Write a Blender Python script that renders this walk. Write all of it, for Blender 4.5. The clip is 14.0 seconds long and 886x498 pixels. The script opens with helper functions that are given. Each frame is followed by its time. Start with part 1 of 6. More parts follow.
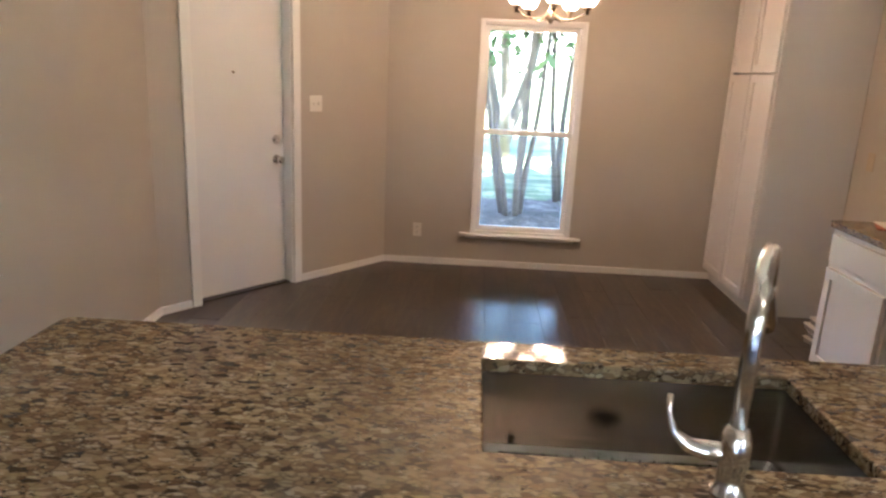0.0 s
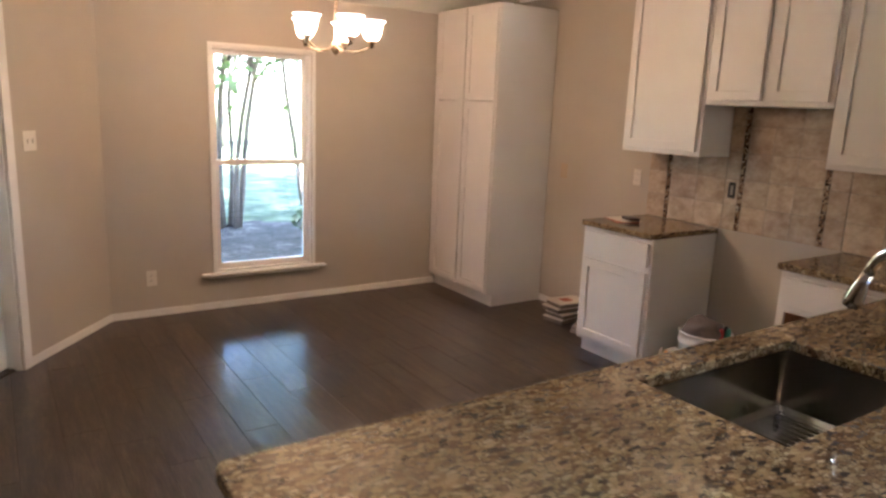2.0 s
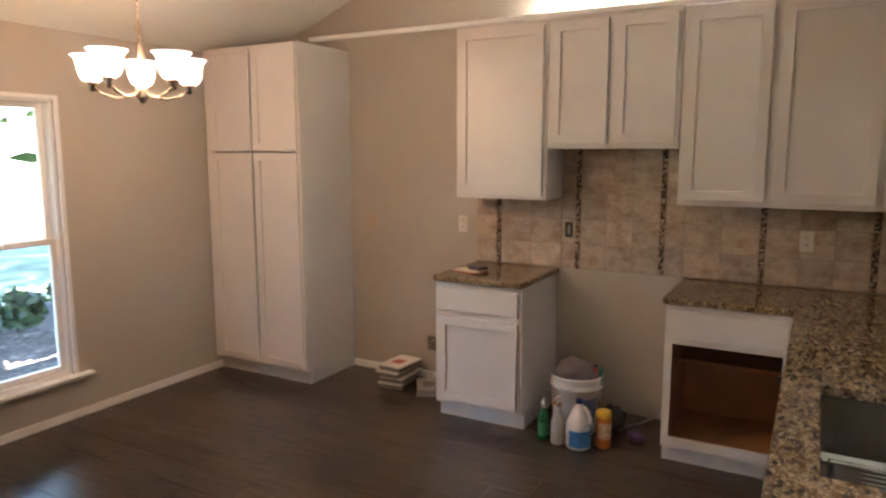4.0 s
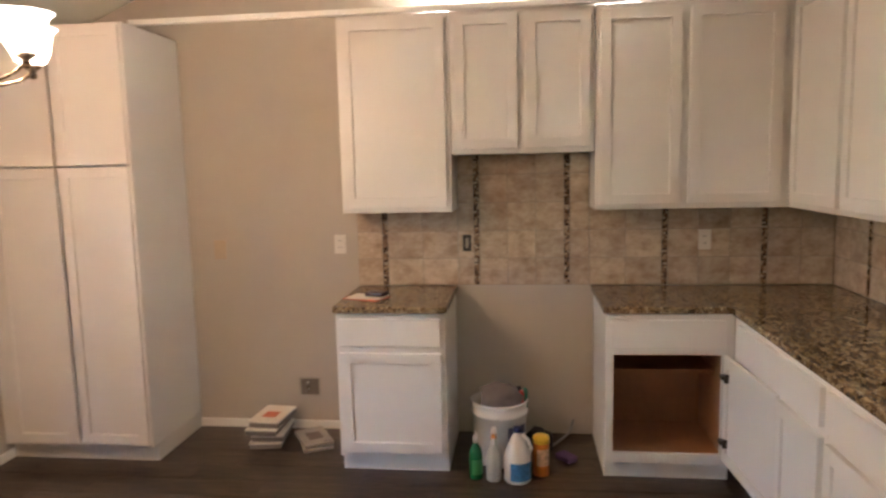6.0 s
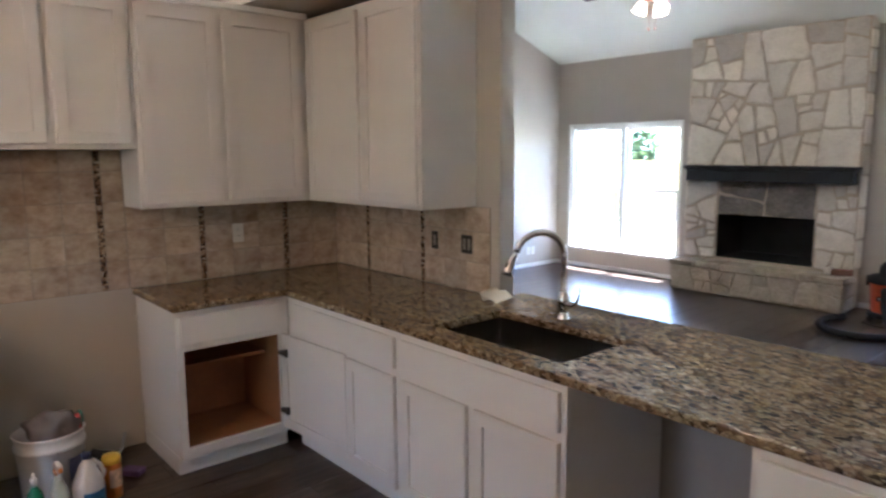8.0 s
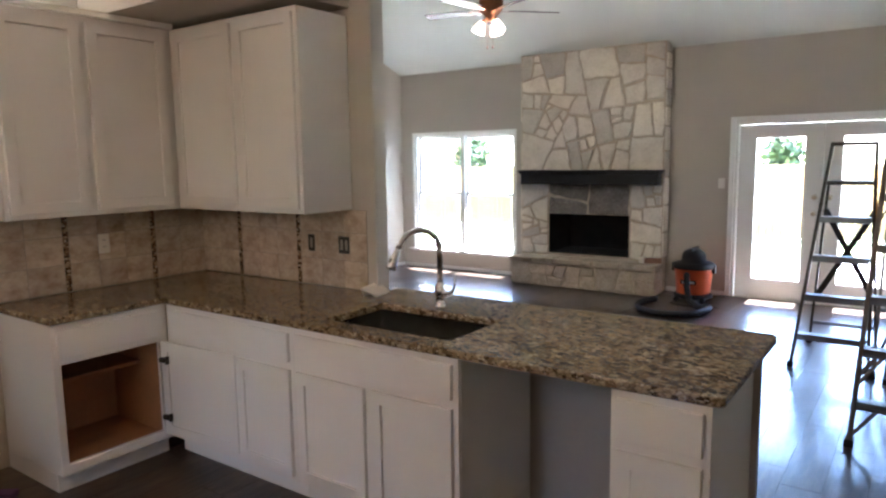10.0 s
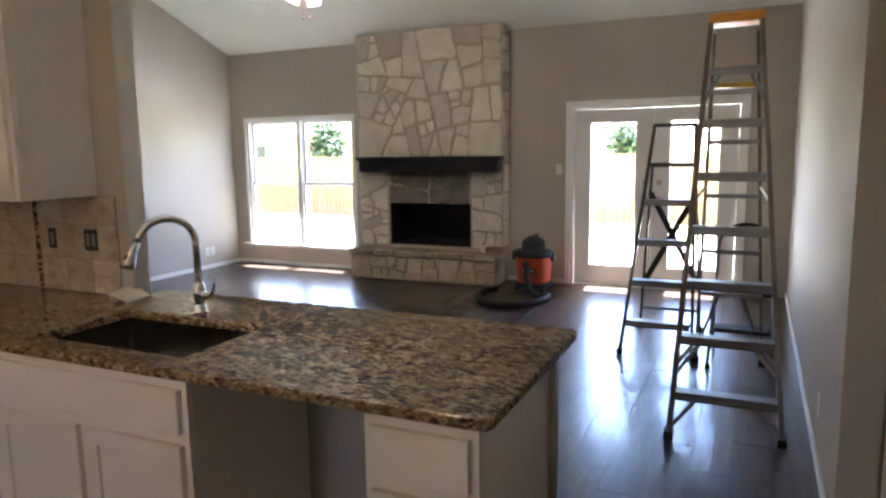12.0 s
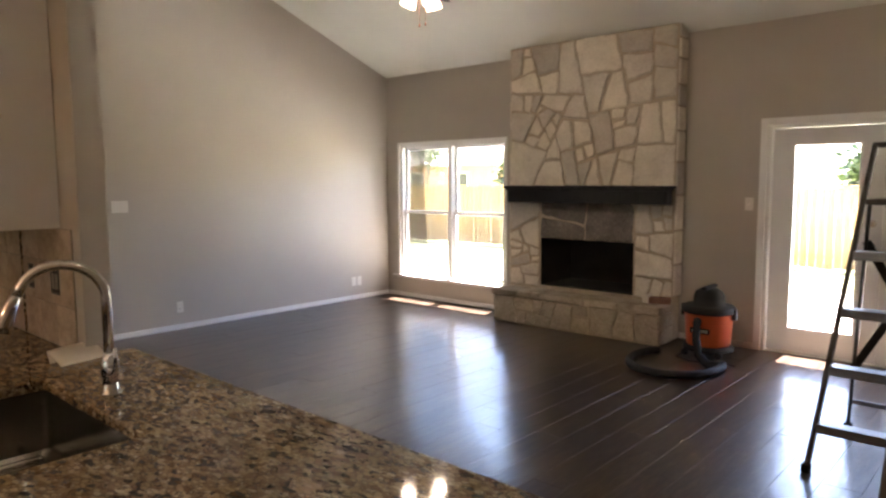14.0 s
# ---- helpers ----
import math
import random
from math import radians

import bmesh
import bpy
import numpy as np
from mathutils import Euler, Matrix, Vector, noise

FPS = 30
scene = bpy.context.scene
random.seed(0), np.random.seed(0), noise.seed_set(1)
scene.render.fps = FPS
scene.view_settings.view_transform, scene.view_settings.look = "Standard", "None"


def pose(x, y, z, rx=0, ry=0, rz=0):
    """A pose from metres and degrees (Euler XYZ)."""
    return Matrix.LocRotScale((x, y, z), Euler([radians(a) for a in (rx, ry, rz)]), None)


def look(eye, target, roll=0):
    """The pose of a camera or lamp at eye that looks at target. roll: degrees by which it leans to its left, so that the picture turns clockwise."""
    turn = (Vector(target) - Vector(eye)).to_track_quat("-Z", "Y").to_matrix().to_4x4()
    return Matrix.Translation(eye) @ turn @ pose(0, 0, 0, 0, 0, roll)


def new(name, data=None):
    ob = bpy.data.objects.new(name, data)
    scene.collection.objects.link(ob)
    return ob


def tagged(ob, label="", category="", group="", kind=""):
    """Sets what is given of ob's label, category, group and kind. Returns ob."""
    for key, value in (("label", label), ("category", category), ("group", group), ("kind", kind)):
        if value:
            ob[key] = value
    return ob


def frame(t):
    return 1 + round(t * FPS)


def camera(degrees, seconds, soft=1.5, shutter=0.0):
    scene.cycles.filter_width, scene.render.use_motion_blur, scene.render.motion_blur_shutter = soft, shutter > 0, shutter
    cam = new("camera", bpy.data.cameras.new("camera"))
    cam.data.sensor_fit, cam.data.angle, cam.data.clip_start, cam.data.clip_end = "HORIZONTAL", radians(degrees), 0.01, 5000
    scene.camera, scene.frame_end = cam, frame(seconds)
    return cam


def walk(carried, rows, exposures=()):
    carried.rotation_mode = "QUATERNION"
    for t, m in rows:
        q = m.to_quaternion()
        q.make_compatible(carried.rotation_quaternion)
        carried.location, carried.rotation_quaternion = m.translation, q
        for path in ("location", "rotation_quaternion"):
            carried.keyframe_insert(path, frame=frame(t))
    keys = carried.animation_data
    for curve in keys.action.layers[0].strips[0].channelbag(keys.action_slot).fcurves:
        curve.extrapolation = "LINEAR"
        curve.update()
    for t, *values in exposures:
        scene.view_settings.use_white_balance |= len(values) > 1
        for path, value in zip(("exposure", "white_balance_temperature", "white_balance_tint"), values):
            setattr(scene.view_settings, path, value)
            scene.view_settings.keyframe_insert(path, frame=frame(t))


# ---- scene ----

# ---------- camera ----------
cam = camera(66.0, 14.0, soft=2.4, shutter=0.35)
PATH = [
    (0, (0.459, 0.748, 1.574), (0.382, 2.684, 1.075), 2.6),
    (0.5, (0.132, 0.798, 1.554), (0.305, 2.721, 1.031), 3.7),
    (1, (-0.24, 0.866, 1.614), (0.296, 2.708, 1.049), 3.5),
    (1.5, (-0.554, 1.027, 1.55), (0.3, 2.765, 1.05), 3.1),
    (2, (-0.901, 1.138, 1.61), (0.184, 2.768, 1.202), 2.4),
    (2.5, (-1.066, 1.418, 1.663), (0.193, 2.94, 1.348), 2.2),
    (3, (-1.195, 1.75, 1.662), (0.282, 3.074, 1.403), 1.4),
    (3.5, (-1.269, 2.015, 1.668), (0.372, 3.133, 1.425), 0.8),
    (3.7, (-1.259, 2.137, 1.668), (0.425, 3.186, 1.41), 0.4),
    (5.8, (-1.089, 3.307, 1.635), (0.863, 3.651, 1.371), -1.0),
    (6, (-1.021, 3.397, 1.632), (0.951, 3.628, 1.387), -1.3),
    (6.5, (-0.9, 3.587, 1.618), (1.077, 3.408, 1.378), -1.1),
    (7, (-0.883, 3.81, 1.625), (0.994, 3.159, 1.39), -1.3),
    (7.5, (-0.908, 4.069, 1.672), (0.762, 3.0, 1.41), -0.3),
    (8, (-1.003, 4.123, 1.657), (0.501, 2.834, 1.377), -0.4),
    (8.5, (-1.055, 4.254, 1.654), (0.279, 2.795, 1.349), -0.5),
    (9, (-1.086, 4.453, 1.661), (0.102, 2.873, 1.362), -0.9),
    (9.2, (-1.057, 4.524, 1.672), (0.089, 2.91, 1.387), -0.6),
    (11.3, (-1.077, 4.254, 1.599), (0.09, 2.646, 1.37), -1.4),
    (11.5, (-1.102, 4.115, 1.592), (-0.058, 2.429, 1.335), -1.2),
    (12, (-1.145, 3.853, 1.559), (-0.319, 2.054, 1.272), -0.9),
    (12.5, (-1.083, 3.525, 1.55), (-0.256, 1.724, 1.281), -0.6),
    (13, (-1.087, 3.219, 1.544), (-0.129, 1.475, 1.337), -0.3),
    (13.5, (-1.157, 2.88, 1.558), (0.043, 1.292, 1.368), 0.2),
    (14, (-1.162, 2.587, 1.545), (0.171, 1.109, 1.345), -0.3),
]
EXPOSURES = [(0.0, 5.52, 5600, 15), (1.0, 5.6, 5650, 17), (2.0, 5.5, 5750, 17), (2.5, 5.4, 5650, 16), (3.5, 5.38, 5650, 16), (6.0, 5.85, 5600, 13), (6.5, 5.9, 5500, 13), (7.5, 5.5, 5000, 13), (9.0, 5.25, 5100, 13), (11.5, 5.03, 5550, 14),
             (12.5, 4.72, 5850, 15), (13.5, 4.6, 6500, 18), (14.0, 4.7, 6600, 20)]
walk(cam, [(t, look(eye, target, roll)) for t, eye, target, roll in PATH], EXPOSURES)

# ---------- world and sun ----------
world = bpy.data.worlds.new("sky")
scene.world = world
world.use_nodes = True
wn = world.node_tree
wn.nodes.clear()
sky = wn.nodes.new("ShaderNodeTexSky")
sky.sky_type = "NISHITA"
sky.sun_disc = False
sky.sun_elevation = radians(66)
sky.sun_rotation = radians(178)
bg = wn.nodes.new("ShaderNodeBackground")
bg.inputs[1].default_value = 0.095
wo = wn.nodes.new("ShaderNodeOutputWorld")
wn.links.new(sky.outputs[0], bg.inputs[0])
wn.links.new(bg.outputs[0], wo.inputs[0])

sun_data = bpy.data.lights.new("sun", "SUN")
sun_data.energy = 5.0
sun_data.angle = radians(0.6)
sun_data.color = (1.0, 0.95, 0.86)
sun = new("sun", sun_data)
sun.matrix_world = look((1.5, -7.6, 20.0), (1.2, 1.0, 0.4))


def bulb(name, place, watts, colour, radius=0.03):
    d = bpy.data.lights.new(name, "POINT")
    d.energy, d.color, d.shadow_soft_size = watts, colour, radius
    o = new(name, d)
    o.location = place
    return o


# ---------- materials ----------
class Nodes:
    """A small wrapper round one material's node tree."""

    def __init__(self, name):
        self.m = bpy.data.materials.new(name)
        self.m.use_nodes = True
        self.t = self.m.node_tree
        self.p = self.t.nodes["Principled BSDF"]

    def n(self, kind, **inputs):
        node = self.t.nodes.new(kind)
        for k, v in inputs.items():
            node.inputs[k.replace("_", " ")].default_value = v
        return node

    def link(self, a, b):
        self.t.links.new(a, b)

    def coords(self, scale=(1, 1, 1), rot=(0, 0, 0)):
        c = self.n("ShaderNodeTexCoord")
        mp = self.n("ShaderNodeMapping")
        mp.inputs["Scale"].default_value = scale
        mp.inputs["Rotation"].default_value = rot
        self.link(c.outputs["Object"], mp.inputs["Vector"])
        return mp.outputs["Vector"]

    def noise(self, vec, scale, detail=4.0, rough=0.55):
        x = self.n("ShaderNodeTexNoise", Scale=scale, Detail=detail, Roughness=rough)
        self.link(vec, x.inputs["Vector"])
        return x.outputs["Fac"]

    def ramp(self, fac, stops, mode="LINEAR"):
        r = self.n("ShaderNodeValToRGB")
        e = r.color_ramp.elements
        r.color_ramp.interpolation = mode
        while len(e) < len(stops):
            e.new(0.5)
        for el, (pos, col) in zip(e, stops):
            el.position, el.color = pos, (*col, 1.0)
        self.link(fac, r.inputs["Fac"])
        return r.outputs["Color"]

    def mix(self, fac, a, b, mode="MIX"):
        x = self.n("ShaderNodeMix")
        x.data_type, x.blend_type = "RGBA", mode
        for sock, v in ((x.inputs[0], fac), (x.inputs[6], a), (x.inputs[7], b)):
            if isinstance(v, (float, int)):
                sock.default_value = v
            elif isinstance(v, tuple):
                sock.default_value = (*v, 1.0)
            else:
                self.link(v, sock)
        return x.outputs[2]

    def math(self, op, a, b=0.0):
        x = self.n("ShaderNodeMath")
        x.operation = op
        for sock, v in ((x.inputs[0], a), (x.inputs[1], b)):
            if isinstance(v, (float, int)):
                sock.default_value = v
            else:
                self.link(v, sock)
        return x.outputs[0]

    def bump(self, height, strength, distance=0.002):
        b = self.n("ShaderNodeBump", Strength=strength, Distance=distance)
        self.link(height, b.inputs["Height"])
        self.link(b.outputs["Normal"], self.p.inputs["Normal"])
        self.link(b.outputs["Normal"], self.p.inputs["Coat Normal"])

    def set(self, rough=None, metal=None, color=None):
        if rough is not None:
            if isinstance(rough, (float, int)):
                self.p.inputs["Roughness"].default_value = rough
            else:
                self.link(rough, self.p.inputs["Roughness"])
        if metal is not None:
            self.p.inputs["Metallic"].default_value = metal
        if color is not None:
            if isinstance(color, tuple):
                self.p.inputs["Base Color"].default_value = (*color, 1.0)
            else:
                self.link(color, self.p.inputs["Base Color"])
        return self

    def random(self):
        """A number for each piece: objects and islands both count."""
        o = self.n("ShaderNodeObjectInfo").outputs["Random"]
        g = self.n("ShaderNodeNewGeometry").outputs["Random Per Island"]
        return self.math("FRACT", self.math("ADD", o, self.math("MULTIPLY", g, 3.7)))


def plain(name, color, rough=0.5, metal=0.0, vary=0.12, scale=6.0, grain=60.0, bump=0.05, dist=0.001):
    """Paint, plastic or metal with soft blotches and fine relief."""
    k = Nodes(name)
    v = k.coords()
    big, fine = k.noise(v, scale, 3.0), k.noise(v, grain, 3.0)
    both = k.math("ADD", k.math("MULTIPLY", big, 0.7), k.math("MULTIPLY", fine, 0.3))
    lo, hi = tuple(c * (1 - vary) for c in color), tuple(min(1.0, c * (1 + vary)) for c in color)
    k.set(metal=metal, color=k.ramp(both, [(0.3, lo), (0.7, hi)]))
    k.set(rough=k.math("ADD", k.math("MULTIPLY", big, 0.2), max(0.02, rough - 0.1)))
    if bump:
        k.bump(fine, bump, dist)
    return k.m


M_WALL = plain("wall_paint", (0.493, 0.446, 0.380), 0.62, vary=0.035, scale=1.5, grain=140, bump=0.25, dist=0.0012)
M_CEIL = plain("ceiling_paint", (0.76, 0.76, 0.68), 0.8, vary=0.03, scale=2.0, grain=90, bump=0.35, dist=0.002)
M_TRIM = plain("trim_paint", (0.85, 0.84, 0.81), 0.35, vary=0.03, scale=3, bump=0.04)
M_CAB = plain("cabinet_paint", (0.74, 0.71, 0.68), 0.36, vary=0.03, scale=2.5, grain=120, bump=0.05)
M_CABSIDE = plain("cabinet_side_paint", (0.74, 0.73, 0.71), 0.45, vary=0.03, scale=2.5, grain=120, bump=0.05)
M_DOOR = plain("door_paint", (0.80, 0.79, 0.77), 0.38, vary=0.025, scale=2, bump=0.04)
M_GROUT = plain("grout", (0.042, 0.029, 0.021), 0.85, vary=0.2, scale=8, bump=0.3)
M_TGROUT = plain("tile_grout", (0.30, 0.265, 0.22), 0.9, vary=0.1, scale=30, bump=0.3)
M_MORTAR = plain("stone_mortar", (0.52, 0.43, 0.32), 0.92, vary=0.15, scale=12, grain=120, bump=0.6, dist=0.004)
M_BLACK = plain("black_paint", (0.012, 0.012, 0.013), 0.45, vary=0.3, scale=5, grain=70, bump=0.2)
M_SOOT = plain("soot_brick", (0.02, 0.018, 0.017), 0.9, vary=0.5, scale=4, bump=0.4, dist=0.004)
M_STEEL = plain("brushed_steel", (0.42, 0.41, 0.395), 0.17, 1.0, vary=0.12, scale=3, grain=200, bump=0.08)
M_CHROME = plain("chrome", (0.75, 0.74, 0.73), 0.12, 1.0, vary=0.03, scale=3, bump=0.0)
M_NICKEL = plain("brushed_nickel", (0.48, 0.40, 0.31), 0.28, 1.0, vary=0.08, scale=8, bump=0.03)
M_ALU = plain("ladder_aluminium", (0.27, 0.275, 0.28), 0.42, 0.9, vary=0.15, scale=6, grain=90, bump=0.1)
M_FIBRE = plain("ladder_fibreglass", (0.22, 0.19, 0.16), 0.5, 0.0, vary=0.2, scale=9, bump=0.1)
M_DARKMET = plain("dark_metal", (0.07, 0.065, 0.06), 0.42, 0.7, vary=0.25, scale=9, bump=0.1)
M_ORANGE = plain("ladder_cap_orange", (0.75, 0.32, 0.03), 0.45, vary=0.12, scale=10, bump=0.1)
M_VACRED = plain("vacuum_orange", (0.62, 0.10, 0.03), 0.35, vary=0.1, scale=8, bump=0.05)
M_RUBBER = plain("black_rubber", (0.012, 0.012, 0.013), 0.7, vary=0.3, scale=15, bump=0.15)
M_CABIN = plain("cabinet_interior", (0.40, 0.19, 0.085), 0.5, vary=0.2, scale=5, grain=50, bump=0.1)
M_PLATE = plain("outlet_plastic", (0.76, 0.73, 0.66), 0.35, vary=0.03, bump=0.02)
M_SLOT = plain("dark_slot", (0.03, 0.028, 0.025), 0.7, vary=0.2, bump=0.0)
M_FANBLADE = plain("dark_walnut_blade", (0.045, 0.022, 0.014), 0.4, vary=0.35, scale=14, bump=0.1)
M_COPPER = plain("antique_copper", (0.36, 0.17, 0.10), 0.3, 1.0, vary=0.15, scale=9, bump=0.05)


def wood_plank():
    k = Nodes("plank_tile")
    v = k.coords((9.0, 1.0, 1.0))
    rnd = k.random()
    off = k.n("ShaderNodeVectorMath")
    off.operation = "ADD"
    comb = k.n("ShaderNodeCombineXYZ")
    k.link(k.math("MULTIPLY", rnd, 37.0), comb.inputs["Y"])
    k.link(k.math("MULTIPLY", rnd, 11.0), comb.inputs["X"])
    k.link(v, off.inputs[0])
    k.link(comb.outputs[0], off.inputs[1])
    vec = off.outputs[0]
    grain = k.noise(vec, 3.2, 8.0, 0.62)
    fine = k.noise(vec, 14.0, 5.0, 0.6)
    wave = k.noise(vec, 1.1, 2.0)
    fac = k.math("ADD", k.math("MULTIPLY", grain, 0.65), k.math("MULTIPLY", fine, 0.35))
    col = k.ramp(fac, [(0.38, (0.016, 0.0090, 0.0055)), (0.5, (0.043, 0.0265, 0.0170)), (0.63, (0.088, 0.059, 0.040))])
    tone = k.ramp(rnd, [(0.0, (0.76, 0.74, 0.72)), (0.5, (1.0, 0.98, 0.96)), (1.0, (1.25, 1.22, 1.18))])
    k.set(color=k.mix(1.0, col, tone, "MULTIPLY"))
    k.set(rough=k.math("ADD", k.math("MULTIPLY", fac, 0.25), 0.21))
    k.p.inputs["IOR"].default_value = 1.5
    k.p.inputs["Coat Weight"].default_value = 0.6
    k.p.inputs["Coat Roughness"].default_value = 0.12
    ripple = k.noise(k.coords((17.0, 6.5, 1.0)), 1.0, 3.0, 0.5)
    k.bump(k.math("ADD", k.math("ADD", k.math("MULTIPLY", wave, 0.4), k.math("MULTIPLY", ripple, 0.5)), k.math("MULTIPLY", grain, 0.4)), 0.5, 0.0065)
    return k.m


def granite():
    """Cream, tan and brown crystals drawn out along one direction, with dark mineral between them."""
    k = Nodes("granite")
    v = k.coords((0.92, 1.75, 1.4), (0, 0, 0.3))
    warp = k.n("ShaderNodeTexNoise", Scale=28.0, Detail=4.0)
    k.link(v, warp.inputs["Vector"])
    add = k.n("ShaderNodeMix")
    add.data_type = "VECTOR"
    add.inputs[0].default_value = 0.011
    k.link(v, add.inputs[4])
    k.link(warp.outputs["Color"], add.inputs[5])
    vec = add.outputs[1]
    vo = k.n("ShaderNodeTexVoronoi", Scale=50.0, Randomness=1.0)
    k.link(vec, vo.inputs["Vector"])
    sep = k.n("ShaderNodeSeparateColor")
    k.link(vo.outputs["Color"], sep.inputs[0])
    flake = k.ramp(sep.outputs[0], [
        (0.0, (0.060, 0.042, 0.027)), (0.10, (0.150, 0.100, 0.056)), (0.24, (0.240, 0.170, 0.096)),
        (0.44, (0.325, 0.245, 0.140)), (0.68, (0.385, 0.305, 0.185)), (0.90, (0.46, 0.385, 0.262))], "CONSTANT")
    vo2 = k.n("ShaderNodeTexVoronoi", Scale=150.0, Randomness=1.0)
    k.link(vec, vo2.inputs["Vector"])
    sep2 = k.n("ShaderNodeSeparateColor")
    k.link(vo2.outputs["Color"], sep2.inputs[0])
    speck = k.ramp(sep2.outputs[1], [(0.0, (0.03, 0.022, 0.016)), (0.30, (0.19, 0.135, 0.077)), (0.48, (0.38, 0.30, 0.18)), (0.77, (0.50, 0.43, 0.305))], "CONSTANT")
    cloud = k.noise(v, 7.0, 3.0)
    c1 = k.mix(k.ramp(k.noise(vec, 48.0, 2.0), [(0.54, (0, 0, 0)), (0.64, (1, 1, 1))]), flake, speck)
    seam = k.n("ShaderNodeTexVoronoi", Scale=50.0, Randomness=1.0)
    seam.feature = "DISTANCE_TO_EDGE"
    k.link(vec, seam.inputs["Vector"])
    dark = k.math("MULTIPLY", k.ramp(seam.outputs["Distance"], [(0.0, (1, 1, 1)), (0.17, (0, 0, 0))]), k.ramp(k.noise(vec, 18.0, 3.0), [(0.38, (0, 0, 0)), (0.54, (1, 1, 1))]))
    c2 = k.mix(k.math("MULTIPLY", dark, 0.74), c1, (0.045, 0.029, 0.018))
    c3 = k.mix(1.0, c2, k.ramp(cloud, [(0.3, (0.72, 0.695, 0.665)), (0.7, (1.06, 1.02, 0.975))]), "MULTIPLY")
    k.p.inputs["IOR"].default_value = 1.46
    k.set(color=c3, rough=k.math("ADD", k.math("MULTIPLY", cloud, 0.06), 0.035))
    return k.m


def travertine():
    k = Nodes("travertine_tile")
    rnd = k.random()
    comb = k.n("ShaderNodeCombineXYZ")
    k.link(k.math("MULTIPLY", rnd, 23.0), comb.inputs["X"])
    k.link(k.math("MULTIPLY", rnd, 41.0), comb.inputs["Z"])
    off = k.n("ShaderNodeVectorMath")
    off.operation = "ADD"
    k.link(k.coords((1, 1, 1.4)), off.inputs[0])
    k.link(comb.outputs[0], off.inputs[1])
    vec = off.outputs[0]
    a, b = k.noise(vec, 9.0, 6.0, 0.6), k.noise(vec, 34.0, 4.0, 0.65)
    fac = k.math("ADD", k.math("MULTIPLY", a, 0.72), k.math("MULTIPLY", b, 0.28))
    col = k.ramp(fac, [(0.28, (0.25, 0.175, 0.11)), (0.43, (0.42, 0.32, 0.23)), (0.56, (0.54, 0.445, 0.345)), (0.72, (0.66, 0.58, 0.48))])
    tone = k.ramp(rnd, [(0.0, (0.86, 0.84, 0.82)), (1.0, (1.1, 1.08, 1.04))])
    k.set(color=k.mix(1.0, col, tone, "MULTIPLY"), rough=0.42)
    k.bump(b, 0.3, 0.002)
    return k.m


def stone(name, stops, soot=False):
    k = Nodes(name)
    rnd = k.random()
    comb = k.n("ShaderNodeCombineXYZ")
    k.link(k.math("MULTIPLY", rnd, 19.0), comb.inputs["X"])
    off = k.n("ShaderNodeVectorMath")
    off.operation = "ADD"
    k.link(k.coords(), off.inputs[0])
    k.link(comb.outputs[0], off.inputs[1])
    vec = off.outputs[0]
    a, b = k.noise(vec, 5.0, 6.0, 0.62), k.noise(vec, 40.0, 5.0, 0.65)
    fac = k.math("ADD", k.math("MULTIPLY", a, 0.6), k.math("MULTIPLY", b, 0.4))
    tone = k.ramp(rnd, [(0.0, (0.70, 0.68, 0.66)), (0.25, (0.95, 0.93, 0.9)), (1.0, (1.12, 1.09, 1.04))])
    k.set(color=k.mix(1.0, k.ramp(fac, stops), tone, "MULTIPLY"), rough=0.88)
    k.bump(fac, 0.7, 0.008)
    return k.m


def mosaic():
    k = Nodes("mosaic_chip")
    col = k.ramp(k.random(), [(0.0, (0.05, 0.03, 0.02)), (0.25, (0.14, 0.08, 0.05)), (0.45, (0.27, 0.175, 0.105)),
                              (0.62, (0.42, 0.32, 0.22)), (0.80, (0.08, 0.055, 0.045)), (0.89, (0.48, 0.42, 0.34))], "CONSTANT")
    k.set(color=col, rough=0.22)
    return k.m


def fence_wood():
    k = Nodes("fence_wood")
    rnd = k.random()
    v = k.coords((8.0, 8.0, 0.7))
    g = k.noise(v, 3.0, 6.0, 0.6)
    col = k.ramp(g, [(0.3, (0.22, 0.125, 0.05)), (0.7, (0.38, 0.24, 0.11))])
    tone = k.ramp(rnd, [(0.0, (0.82, 0.8, 0.78)), (1.0, (1.12, 1.08, 1.02))])
    k.set(color=k.mix(1.0, col, tone, "MULTIPLY"), rough=0.8)
    k.bump(g, 0.3, 0.003)
    return k.m


def glass(name, rough=0.0, tint=(1, 1, 1)):
    """Thin clear glazing: it lets light straight through and mirrors a little."""
    k = Nodes(name)
    k.t.nodes.remove(k.p)
    tr = k.n("ShaderNodeBsdfTransparent", Color=(*tint, 1))
    gl = k.n("ShaderNodeBsdfGlossy", Roughness=rough)
    fr = k.n("ShaderNodeFresnel", IOR=1.45)
    mx = k.n("ShaderNodeMixShader")
    k.link(k.math("MULTIPLY", fr.outputs[0], 0.9), mx.inputs[0])
    k.link(tr.outputs[0], mx.inputs[1])
    k.link(gl.outputs[0], mx.inputs[2])
    k.link(mx.outputs[0], k.t.nodes["Material Output"].inputs[0])
    return k.m


